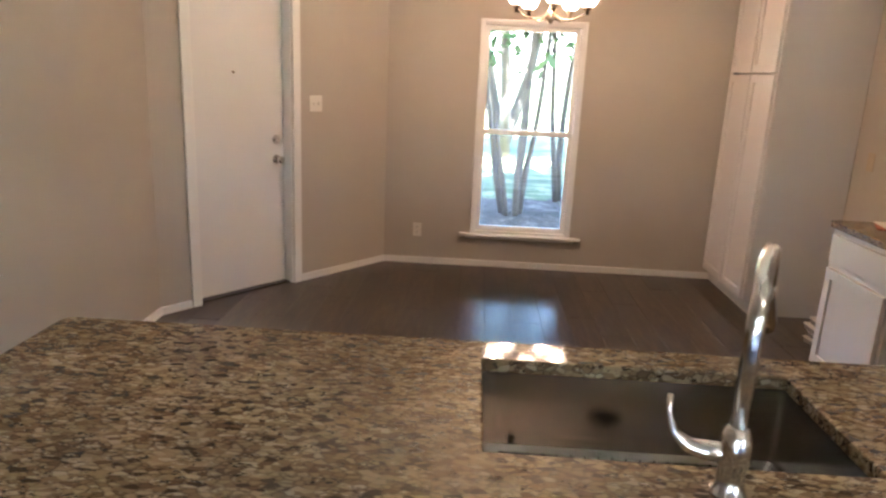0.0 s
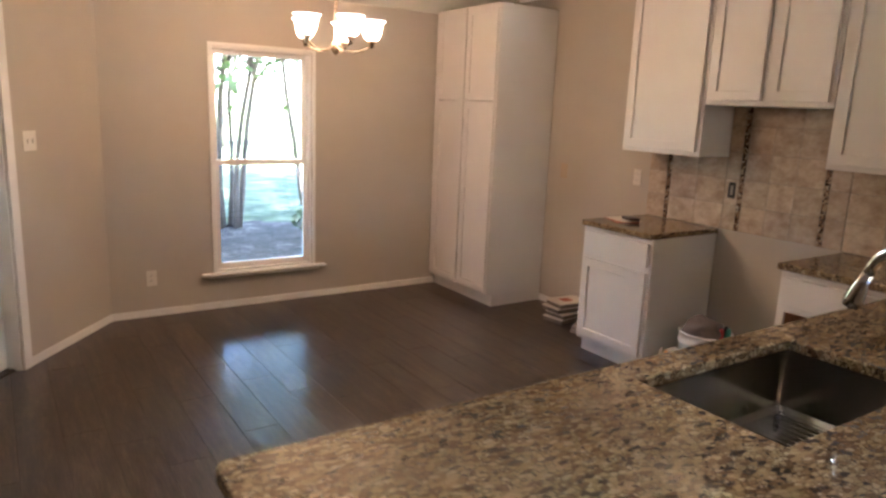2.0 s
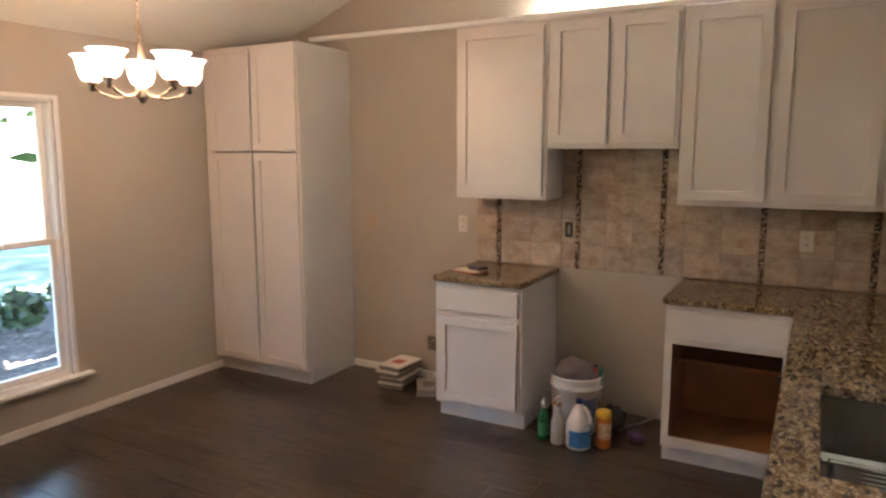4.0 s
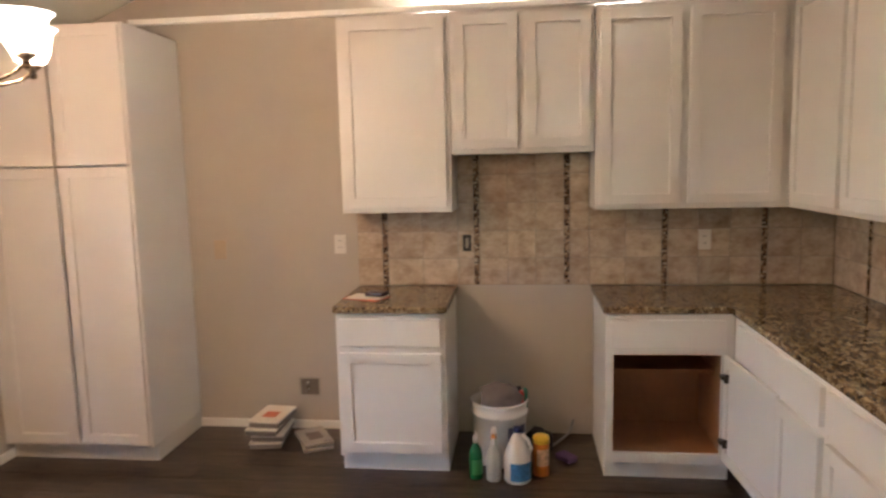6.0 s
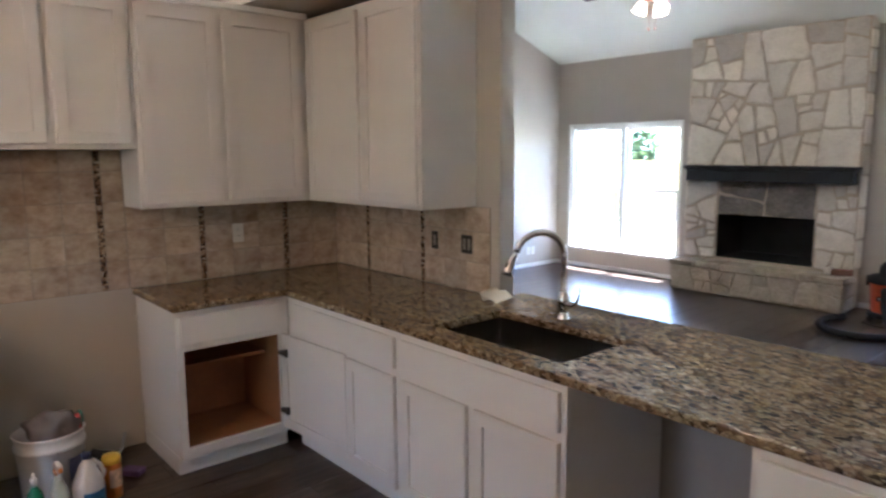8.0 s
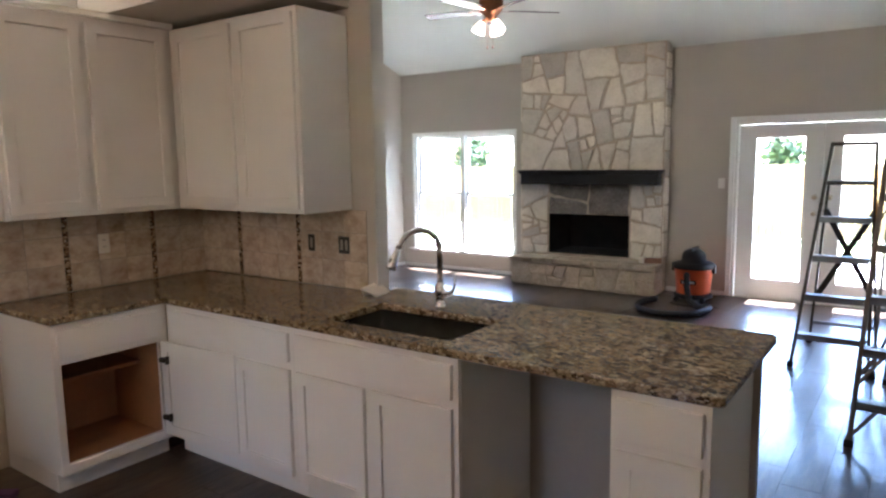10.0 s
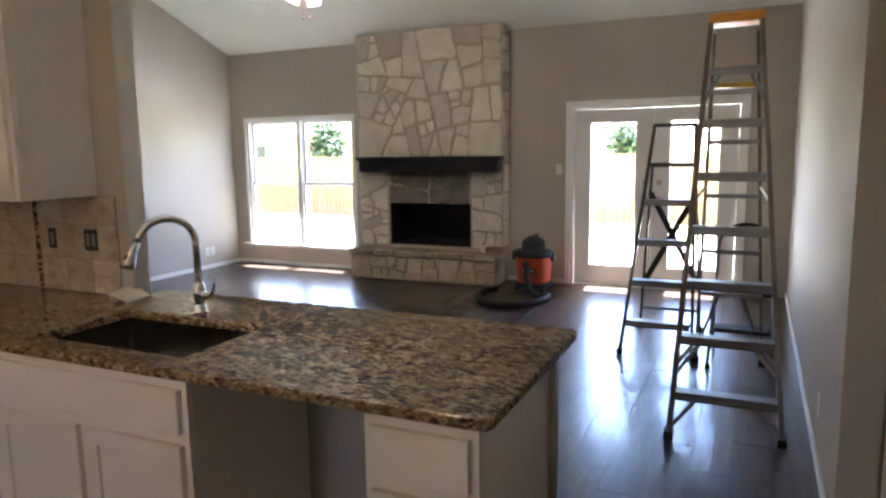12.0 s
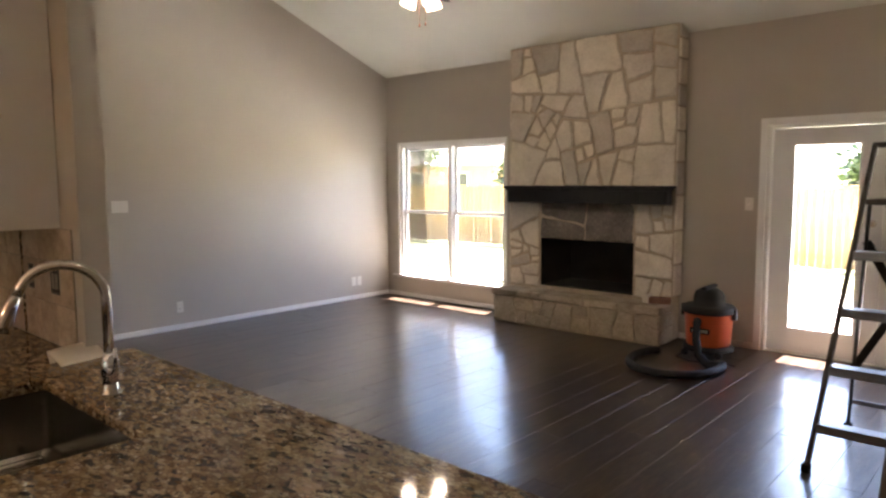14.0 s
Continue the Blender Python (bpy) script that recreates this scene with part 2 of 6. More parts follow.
def screen_mesh():
    k = Nodes("insect_screen")
    k.t.nodes.remove(k.p)
    tr = k.n("ShaderNodeBsdfTransparent", Color=(0.82, 0.82, 0.83, 1))
    df = k.n("ShaderNodeBsdfDiffuse", Color=(0.25, 0.25, 0.25, 1))
    mx = k.n("ShaderNodeMixShader", Fac=0.12)
    k.link(tr.outputs[0], mx.inputs[1])
    k.link(df.outputs[0], mx.inputs[2])
    k.link(mx.outputs[0], k.t.nodes["Material Output"].inputs[0])
    return k.m


def glow(name, color, strength, base=(0.9, 0.88, 0.84)):
    k = Nodes(name)
    k.set(rough=0.3, color=base)
    k.p.inputs["Emission Color"].default_value = (*color, 1)
    k.p.inputs["Emission Strength"].default_value = strength
    return k.m


def frosted(name, color, strength):
    """Thin frosted glass of a lit lamp: most of the bulb's light goes through it."""
    k = Nodes(name)
    k.set(rough=0.3, color=(0.9, 0.88, 0.84))
    k.p.inputs["Emission Color"].default_value = (*color, 1)
    k.p.inputs["Emission Strength"].default_value = strength
    tr = k.n("ShaderNodeBsdfTransparent")
    mx = k.n("ShaderNodeMixShader", Fac=0.45)
    k.link(tr.outputs[0], mx.inputs[1])
    k.link(k.p.outputs[0], mx.inputs[2])
    k.link(mx.outputs[0], k.t.nodes["Material Output"].inputs[0])
    return k.m


def leaves(name, dark, light):
    k = Nodes(name)
    k.set(color=k.ramp(k.random(), [(0.0, dark), (1.0, light)]), rough=0.55)
    k.p.inputs["Subsurface Weight"].default_value = 0.0
    return k.m


def ground_mat():
    """Dry pale lawn and paving south of the house, mulch and lawn to the north with tree shade in their colours."""
    k = Nodes("yard_ground")
    v = k.coords()
    a, b = k.noise(v, 0.6, 5.0), k.noise(v, 18.0, 5.0, 0.7)
    lawn = k.ramp(k.math("ADD", k.math("MULTIPLY", a, 0.6), k.math("MULTIPLY", b, 0.4)),
                  [(0.35, (0.17, 0.26, 0.07)), (0.5, (0.37, 0.42, 0.17)), (0.65, (0.58, 0.56, 0.38))])
    # mulch darkened as if under trees; the pale blotches paint dappled sun
    mulch = k.ramp(k.math("ADD", k.math("MULTIPLY", b, 0.5), k.math("MULTIPLY", k.noise(v, 4.0, 4.0, 0.6), 0.5)), [(0.42, (0.022, 0.018, 0.015)), (0.53, (0.060, 0.050, 0.041)), (0.62, (0.20, 0.18, 0.155))])
    sep = k.n("ShaderNodeSeparateXYZ")
    k.link(v, sep.inputs[0])
    edge = k.math("ADD", sep.outputs["Y"], k.math("MULTIPLY", k.math("SUBTRACT", a, 0.5), 2.0))
    north = k.math("MULTIPLY", k.math("GREATER_THAN", edge, 4.0), k.math("LESS_THAN", edge, 10.4))
    # lawn again in shaded tones, its pale patches painted sun dapples
    shaded_grass = k.ramp(k.math("ADD", k.math("MULTIPLY", k.noise(v, 2.2, 4.0, 0.6), 0.7), k.math("MULTIPLY", b, 0.3)),
                   [(0.40, (0.035, 0.060, 0.020)), (0.52, (0.10, 0.14, 0.05)), (0.62, (0.30, 0.30, 0.19))])
    front = k.mix(k.math("GREATER_THAN", edge, 4.0), lawn, shaded_grass)
    k.set(color=k.mix(north, front, mulch), rough=0.95)
    k.bump(b, 0.6, 0.03)
    return k.m


M_PLANK = wood_plank()
M_GRANITE = granite()
M_TILE = travertine()
M_STONE = stone("limestone", [(0.3, (0.60, 0.54, 0.46)), (0.5, (0.74, 0.69, 0.60)), (0.7, (0.86, 0.81, 0.73))])
M_SOOTSTONE = stone("sooty_limestone", [(0.3, (0.10, 0.09, 0.08)), (0.5, (0.20, 0.18, 0.16)), (0.7, (0.32, 0.30, 0.27))])
# darker than M_STONE: hearth dirt and hearth shade share this one colour
M_HEARTH = stone("dusty_shaded_limestone", [(0.3, (0.33, 0.27, 0.20)), (0.5, (0.50, 0.43, 0.34)), (0.7, (0.64, 0.57, 0.47))])
M_MOSAIC = mosaic()
M_FENCE = fence_wood()
M_GLASS = glass("window_glass")
M_SCREEN = screen_mesh()
M_SHADE = frosted("lit_glass_shade", (1.0, 0.82, 0.62), 0.28)
M_FANSHADE = glow("fan_glass_shade", (1.0, 0.68, 0.40), 0.38)
M_TUBE = glow("fluorescent_tube", (1.0, 0.84, 0.62), 1.0)
M_LEAF = leaves("myrtle_leaf", (0.06, 0.115, 0.035), (0.15, 0.235, 0.085))
M_LEAF2 = leaves("bush_leaf", (0.02, 0.042, 0.015), (0.055, 0.09, 0.035))
M_BARK = plain("bark", (0.13, 0.11, 0.092), 0.9, vary=0.3, scale=8, grain=40, bump=0.6, dist=0.01)
M_GROUND = ground_mat()
M_PATIO = plain("concrete", (0.80, 0.78, 0.73), 0.85, vary=0.12, scale=3, grain=60, bump=0.3, dist=0.003)
M_BRICKWALL = plain("far_brick", (0.40, 0.20, 0.145), 0.9, vary=0.2, scale=3, grain=30, bump=0.3)
M_ROOF = plain("shingle", (0.22, 0.19, 0.17), 0.9, vary=0.25, scale=4, grain=30, bump=0.4)

# ---------- builders ----------


def box(bm, x0, x1, y0, y1, z0, z1):
    v = [bm.verts.new(c) for c in ((x0, y0, z0), (x1, y0, z0), (x1, y1, z0), (x0, y1, z0), (x0, y0, z1), (x1, y0, z1), (x1, y1, z1), (x0, y1, z1))]
    for f in ((3, 2, 1, 0), (4, 5, 6, 7), (0, 1, 5, 4), (1, 2, 6, 5), (2, 3, 7, 6), (3, 0, 4, 7)):
        bm.faces.new([v[i] for i in f])
    return v


def bevelled(bm, width=0.003, segments=2):
    bmesh.ops.bevel(bm, geom=bm.edges[:], offset=width, segments=segments, profile=0.5, affect="EDGES", clamp_overlap=True)
    return bm


def boxes(*dims, bevel=0.0, segments=2):
    bm = bmesh.new()
    for d in dims:
        box(bm, *d)
    if bevel:
        bevelled(bm, bevel, segments)
    return bm


def rim(x0, x1, z0, z1, a0, a1, c0, c1, y0, y1, bevel=0.0022):
    """One picture-frame shape in the plane of x and z: outer rectangle, inner rectangle, from y0 to y1."""
    bm = bmesh.new()
    rows = [[bm.verts.new((x, y, z)) for x, z in ((p, q), (r_, q), (r_, t), (p, t))] for y in (y0, y1) for p, r_, q, t in ((x0, x1, z0, z1), (a0, a1, c0, c1))]
    of, nf, ob, nb = rows
    for i in range(4):
        j = (i + 1) % 4
        for quad in ((of[i], of[j], nf[j], nf[i]), (ob[j], ob[i], nb[i], nb[j]), (of[j], of[i], ob[i], ob[j]), (nf[i], nf[j], nb[j], nb[i])):
            bm.faces.new(quad)
    bmesh.ops.recalc_face_normals(bm, faces=bm.faces[:])
    sharp = [e for e in bm.edges if e.calc_face_angle() > 0.5]
    bmesh.ops.bevel(bm, geom=sharp, offset=bevel, segments=2, profile=0.5, affect="EDGES", clamp_overlap=True)
    return bm


def prism(bm, pts, vec):
    """A solid from a flat outline pushed along vec."""
    a = [bm.verts.new(p) for p in pts]
    b = [bm.verts.new(Vector(p) + Vector(vec)) for p in pts]
    bm.faces.new(a)
    bm.faces.new(list(reversed(b)))
    n = len(pts)
    for i in range(n):
        bm.faces.new([a[(i + 1) % n], a[i], b[i], b[(i + 1) % n]])
    bmesh.ops.recalc_face_normals(bm, faces=bm.faces[:])
    return bm


def ring(bm, centre, u, w, r, seg):
    return [bm.verts.new(Vector(centre) + r * (math.cos(2 * math.pi * i / seg) * u + math.sin(2 * math.pi * i / seg) * w)) for i in range(seg)]


def tube(bm, pts, radii, seg=10, caps=True):
    """A round bar through pts; radii is one number or one for each point."""
    pts = [Vector(p) for p in pts]
    if isinstance(radii, (float, int)):
        radii = [radii] * len(pts)
    d0 = (pts[1] - pts[0]).normalized()
    u = d0.orthogonal().normalized()
    rings = []
    for i, p in enumerate(pts):
        d = (pts[min(i + 1, len(pts) - 1)] - pts[max(i - 1, 0)]).normalized()
        u = (u - d * u.dot(d)).normalized()
        rings.append(ring(bm, p, u, d.cross(u), radii[i], seg))
    for a, b in zip(rings, rings[1:]):
        for i in range(seg):
            f = bm.faces.new([a[i], a[(i + 1) % seg], b[(i + 1) % seg], b[i]])
            f.smooth = True
    if caps:
        bm.faces.new(list(reversed(rings[0])))
        bm.faces.new(rings[-1])
    return bm


def lathe(bm, profile, centre=(0, 0, 0), seg=24, smooth=True):
    """A body of revolution round z from (radius, height) pairs."""
    c = Vector(centre)
    rings = [ring(bm, c + Vector((0, 0, z)), Vector((1, 0, 0)), Vector((0, 1, 0)), max(r, 1e-4), seg) for r, z in profile]
    for a, b in zip(rings, rings[1:]):
        for i in range(seg):
            f = bm.faces.new([a[i], a[(i + 1) % seg], b[(i + 1) % seg], b[i]])
            f.smooth = smooth
    bm.faces.new(list(reversed(rings[0])))
    bm.faces.new(rings[-1])
    return bm


def arc(p0, p1, bulge, n=10):
    """Points from p0 to p1 that swell by the vector bulge in the middle."""
    p0, p1, bulge = Vector(p0), Vector(p1), Vector(bulge)
    return [p0.lerp(p1, i / n) + bulge * math.sin(math.pi * i / n) for i in range(n + 1)]


def mesh_of(name, bm, material):
    me = bpy.data.meshes.new(name)
    bm.normal_update()
    bm.to_mesh(me)
    bm.free()
    me.materials.append(material)
    return me


def part(name, bm, material, parent, label=""):
    o = new(name, mesh_of(name, bm, material))
    o.parent = parent
    return tagged(o, label) if label else o


def thing(name, label, category, at=(0, 0, 0), turn=0.0, group=""):
    o = new(name)
    o.empty_display_size = 0.1
    o.matrix_world = pose(*at, 0, 0, turn)
    return tagged(o, label, category, group)


def single(name, bm, material, label, category, at=(0, 0, 0), turn=0.0, group=""):
    o = new(name, mesh_of(name, bm, material))
    o.matrix_world = pose(*at, 0, 0, turn)
    return tagged(o, label, category, group)


def structure(name, bm, material, label, category):
    o = new(name, mesh_of(name, bm, material))
    return tagged(o, label, category, kind="structure")

# ---------- the plan ----------
X_W, X_E, X_LE = -1.48, 3.0, 5.64        # west wall, kitchen east wall, living room east wall
Y_S, Y_N, Y_R = -3.835, 6.35, 1.65        # south wall, north wall, kitchen face of the return wall
Y_R0, X_R = 1.55, 1.435                   # living face and free end of the return wall
Y_RIDGE, Z_RIDGE = 0.735, 4.692
CORNER_A, CORNER_B = Vector((X_W, 4.77)), Vector((-0.27, Y_N))
T = 0.14


def roof(y):
    return 2.39 + 0.41 * (Y_N - y) if y > Y_RIDGE else 2.91 + 0.39 * (y - Y_S)


def gable(x0, x1, y0, y1, name, label):
    """A wall along y under the sloping ceiling."""
    ys = [y0] + ([Y_RIDGE] if y0 < Y_RIDGE < y1 else []) + [y1]
    pts = [(x0, y0, -0.05), (x0, y1, -0.05)] + [(x0, y, roof(y) + 0.03) for y in reversed(ys)]
    return structure(name, prism(bmesh.new(), pts, (x1 - x0, 0, 0)), M_WALL, label, "wall")


def wall_x(name, x0, x1, y0, y1, z1, holes, label):
    """A wall along x with holes (x0, x1, z0, z1) right through it."""
    bm = bmesh.new()
    x = x0
    for a, b, lo, hi in sorted(holes):
        box(bm, x, a, y0, y1, -0.05, z1)
        if lo > 0:
            box(bm, a, b, y0, y1, -0.05, lo)
        box(bm, a, b, y0, y1, hi, z1)
        x = b
    box(bm, x, x1, y0, y1, -0.05, z1)
    bmesh.ops.remove_doubles(bm, verts=bm.verts[:], dist=1e-5)
    return structure(name, bm, M_WALL, label, "wall")


NW = (0.477, 1.263, 0.283, 1.978)            # north window hole
SW = (3.65, 5.395, 0.29, 2.01)            # south window hole
FD = (-1.0, 0.77, -0.05, 2.012)          # french door hole
BXH0, BXH1 = 1.936, 3.03                  # firebox hole
wall_x("wall_north", CORNER_B.x - 0.05, X_E, Y_N, Y_N + T, roof(Y_N) + 0.03, [NW], "warm greige painted wall with one window")
wall_x("wall_south", X_W - T, X_LE + T, Y_S - T, Y_S, 2.94, [SW, FD, (BXH0, BXH1, 0.396, 0.917)], "greige painted wall with window and french doors")
gable(X_E, X_E + T, Y_R, Y_N + T, "wall_east_kitchen", "greige painted wall behind the kitchen cabinets")
gable(X_LE, X_LE + T, Y_S, Y_R, "wall_east_living", "tall plain greige painted wall under sloping ceiling")
HALL = (0.95, 1.85)
bm = bmesh.new()
prism(bm, [(X_W, Y_S, -0.05), (X_W, HALL[0], -0.05), (X_W, HALL[0], roof(HALL[0]) + 0.03), (X_W, Y_RIDGE, Z_RIDGE + 0.03), (X_W, Y_S, roof(Y_S) + 0.03)], (-T, 0, 0))
prism(bm, [(X_W, HALL[1], -0.05), (X_W, CORNER_A.y + 0.06, -0.05), (X_W, CORNER_A.y + 0.06, roof(CORNER_A.y) + 0.03), (X_W, HALL[1], roof(HALL[1]) + 0.03)], (-T, 0, 0))
prism(bm, [(X_W, HALL[0], 2.1), (X_W, HALL[1], 2.1), (X_W, HALL[1], roof(HALL[1]) + 0.03), (X_W, HALL[0], roof(HALL[0]) + 0.03)], (-T, 0, 0))
structure("wall_west", bm, M_WALL, "long greige painted wall with a hall opening", "wall")
structure("wall_hall", boxes((X_W - 1.3, X_W - 1.2, 0.7, 2.1, -0.05, 2.3), (X_W - 1.2, X_W - T, 0.7, 0.8, -0.05, 2.3), (X_W - 1.2, X_W - T, 2.0, 2.1, -0.05, 2.3)),
          M_WALL, "greige walls of the small side hall", "wall")
structure("ceiling_hall", boxes((X_W - 1.3, X_W - T, 0.7, 2.1, 2.3, 2.4)), M_CEIL, "flat off-white hall ceiling", "ceiling")
bm = bmesh.new()
box(bm, X_R, X_LE, Y_R0, Y_R, -0.05, roof(Y_R) + 0.02)
structure("wall_return", bm, M_WALL, "greige wall stub ending beside the peninsula", "wall")

# the slanting wall with the front door
U = (CORNER_B - CORNER_A).normalized()
LEN = (CORNER_B - CORNER_A).length
DOOR = (0.28, 1.045)
slant_turn = math.degrees(math.atan2(U.y, U.x))
SLANT = pose(CORNER_A.x, CORNER_A.y, 0, 0, 0, slant_turn)
bm = boxes((-0.05, DOOR[0], 0, T, -0.05, 3.2), (DOOR[1], LEN + 0.06, 0, T, -0.05, 2.42), (DOOR[0], DOOR[1], 0, T, 2.04, 2.7))
for v in bm.verts:
    if v.co.z > 2.2:
        w = SLANT @ v.co
        v.co.z = roof(min(w.y, Y_N)) + 0.03
wall_slant = structure("wall_northwest", bm, M_WALL, "slanting greige wall with the entry door", "wall")
wall_slant.matrix_world = SLANT

# ceilings: two slopes that meet in a ridge, with eaves outside
bm = bmesh.new()
ys = Y_N + 0.75
prism(bm, [(X_W - 0.6, Y_RIDGE, Z_RIDGE), (X_W - 0.6, ys, 2.39 + 0.41 * (Y_N - ys)), (X_W - 0.6, ys, 2.55 + 0.41 * (Y_N - ys)), (X_W - 0.6, Y_RIDGE, Z_RIDGE + 0.2)], (X_LE - X_W + 1.2, 0, 0))
structure("ceiling_north", bm, M_CEIL, "sloping off-white textured ceiling over kitchen", "ceiling")
bm = bmesh.new()
ys = Y_S - 0.80
prism(bm, [(X_W - 0.6, Y_RIDGE, Z_RIDGE), (X_W - 0.6, ys, 2.91 + 0.39 * (ys - Y_S)), (X_W - 0.6, ys, 3.08 + 0.39 * (ys - Y_S)), (X_W - 0.6, Y_RIDGE, Z_RIDGE + 0.2)], (X_LE - X_W + 1.2, 0, 0))
structure("ceiling_south", bm, M_CEIL, "sloping off-white textured ceiling over living room", "ceiling")
structure("soffit", boxes((X_R + 0.15, X_E, Y_R, 2.40, 2.475, 2.80), bevel=0.004), M_WALL, "boxed soffit above the corner cabinets", "soffit")

# floor bed under the planks
structure("floor", boxes((X_W - 1.3, X_LE + T, Y_S - T, Y_N + T, -0.10, -0.004)), M_GROUT, "dark wood-look plank tile floor with narrow joints", "floor")


def baseboard(x0, y0, x1, y1, name="baseboard"):
    """A board with a small top bevel along the wall from one point to the other; the room is on its right side."""
    a, b = Vector((x0, y0)), Vector((x1, y1))
    d = b - a
    o = structure(name, boxes((0, d.length, -0.013, 0, 0, 0.054), bevel=0.003), M_TRIM, "narrow white painted baseboard", "baseboard")
    o.matrix_world = pose(x0, y0, 0, 0, 0, math.degrees(math.atan2(d.y, d.x)))


p0, p1 = CORNER_A, CORNER_B
baseboard(X_W, Y_S, X_W, HALL[0])
baseboard(X_W, HALL[1], X_W, CORNER_A.y)
baseboard(*p0, *(p0 + U * (DOOR[0] - 0.07)))
baseboard(*(p0 + U * (DOOR[1] + 0.07)), *p1)
baseboard(CORNER_B.x, Y_N, 2.47, Y_N)
baseboard(X_E, 5.455, X_E, 4.39)
baseboard(X_LE, Y_R0, X_LE, Y_S)
baseboard(X_LE, Y_S, 3.46, Y_S)
baseboard(1.52, Y_S, 0.832, Y_S)
baseboard(X_R, Y_R0, X_LE, Y_R0)
for o in list(scene.objects):
    if o.name.startswith("baseboard") and abs(o.matrix_world.translation.y - Y_R0) < 1e-3 and abs(o.matrix_world.translation.x - X_R) < 1e-3:
        o.matrix_world = pose(X_LE, Y_R0, 0, 0, 0, 180)


# ---------- windows and doors ----------
def pane(name, dims, parent, material=None):
    o = part(name, boxes(dims), material or M_GLASS, parent)
    o.visible_shadow = False
    return o


def double_hung(name, hole, y_in, out, units, z_mid, label):
    """Side-by-side sash windows in one hole; out is +1 or -1, the way to the outside."""
    x0, x1, z0, z1 = hole
    yc = y_in + out * 0.07
    w = thing(name, label, "window", ((x0 + x1) / 2, yc, z0))
    w["kind"] = "structure"
    cx = (x0 + x1) / 2

    def fr(nm, *dims, mat=M_TRIM, lab=""):
        return part(nm, boxes(*[(a - cx, b - cx, min(c, d) - yc, max(c, d) - yc, e - z0, f - z0) for a, b, c, d, e, f in dims], bevel=0.003), mat, w, lab)

    f, c, s = (0.020, 0.024, 0.034) if units == 1 else (0.032, 0.034, 0.032)
    ya, yb = y_in + out * 0.015, y_in + out * 0.13
    def ring_of(nm, a, b, lo, hi, sw, low, y0, y1):
        return part(nm, rim(a - cx, b - cx, lo - z0, hi - z0, a + sw - cx, b - sw - cx, lo + low - z0, hi - sw - z0, min(y0, y1) - yc, max(y0, y1) - yc, 0.003), M_TRIM, w)

    ring_of("window_frame", x0, x1, z0, z1, f, f, ya, yb)
    yi = y_in - out * 0.014
    fr("window_casing", (x0 - c, x0 + 0.004, yi, y_in - out * 0.001, z0, z1 + c), (x1 - 0.004, x1 + c, yi, y_in - out * 0.001, z0, z1 + c), (x0 + 0.004, x1 - 0.004, yi, y_in - out * 0.001, z1 - 0.004, z1 + c))
    fr("window_sill", (x0 - 0.11, x1 + 0.11, y_in - out * 0.055, y_in + out * 0.02, z0 - 0.016, z0 + 0.002))
    fr("window_apron", (x0 - 0.06, x1 + 0.06, y_in - out * 0.014, y_in - out * 0.001, z0 - 0.042, z0 - 0.016))
    wide = (x1 - x0 - 2 * f - (units - 1) * 0.06) / units
    for i in range(units):
        a = x0 + f + i * (wide + 0.06)
        b = a + wide
        if i:
            fr("mullion", (a - 0.06, a, ya, yb, z0 + f, z1 - f))
        for nm, lo, hi, dy in (("lower_sash", z0 + f, z_mid + 0.02, 0.045), ("upper_sash", z_mid - 0.02, z1 - f, 0.085)):
            y0, y1 = y_in + out * dy, y_in + out * (dy + 0.032)
            sash = ring_of(nm, a, b, lo, hi, s, s + 0.008, y0, y1)
            ym = y_in + out * (dy + 0.016)
            pane("pane", (a + s - cx, b - s - cx, ym - 0.002 - yc, ym + 0.002 - yc, lo + s - z0, hi - s - z0), sash)
        if units > 1:
            ym = y_in + out * 0.122
            pane("insect_screen", (a + 0.01 - cx, b - 0.01 - cx, ym - 0.0005 - yc, ym + 0.0005 - yc, z0 + f - z0, z_mid - z0), w, M_SCREEN)
    return w


double_hung("window_1", NW, Y_N, 1, 1, 1.125, "white single-hung sash window with deep sill")
double_hung("window_2", SW, Y_S, -1, 2, 1.13, "white twin sash window with insect screens")


def casing(name, x0, x1, z1, w, parent_pose, label):
    """Three flat boards round an opening, in a local frame with the room at -y."""
    o = structure(name, boxes((x0 - w, x0, -0.018, -0.001, 0, z1 + w), (x1, x1 + w, -0.018, -0.001, 0, z1 + w), (x0, x1, -0.018, -0.001, z1, z1 + w), bevel=0.004), M_TRIM, label, "trim")
    o.matrix_world = parent_pose
    return o


# entry door, set back in its jamb
casing("trim_entry_door", *DOOR, 2.04, 0.065, SLANT, "white painted door casing")
jamb = structure("trim_entry_jamb", boxes((DOOR[0], DOOR[0] + 0.012, 0, T, 0, 2.04), (DOOR[1] - 0.012, DOOR[1], 0, T, 0, 2.04), (DOOR[0] + 0.012, DOOR[1] - 0.012, 0, T, 2.028, 2.04), bevel=0.002), M_TRIM, "white door jamb", "trim")
jamb.matrix_world = SLANT
door = thing("door_1", "closed white flush entry door with peephole", "door", SLANT @ Vector(((DOOR[0] + DOOR[1]) / 2, 0.085, 0)), slant_turn)
door["kind"] = "structure"
hw = (DOOR[1] - DOOR[0]) / 2 - 0.015
part("door_leaf", boxes((-hw, hw, 0, 0.044, 0.012, 2.026), bevel=0.003), M_DOOR, door)
part("threshold", boxes((-hw, hw, -0.05, 0.04, 0.0, 0.011), bevel=0.002), M_DARKMET, door, "dark metal threshold")
peep = bmesh.new()
tube(peep, [(-0.03, 0.004, 1.52), (-0.03, -0.006, 1.52)], 0.008, 12)
part("peephole", peep, M_NICKEL, door)
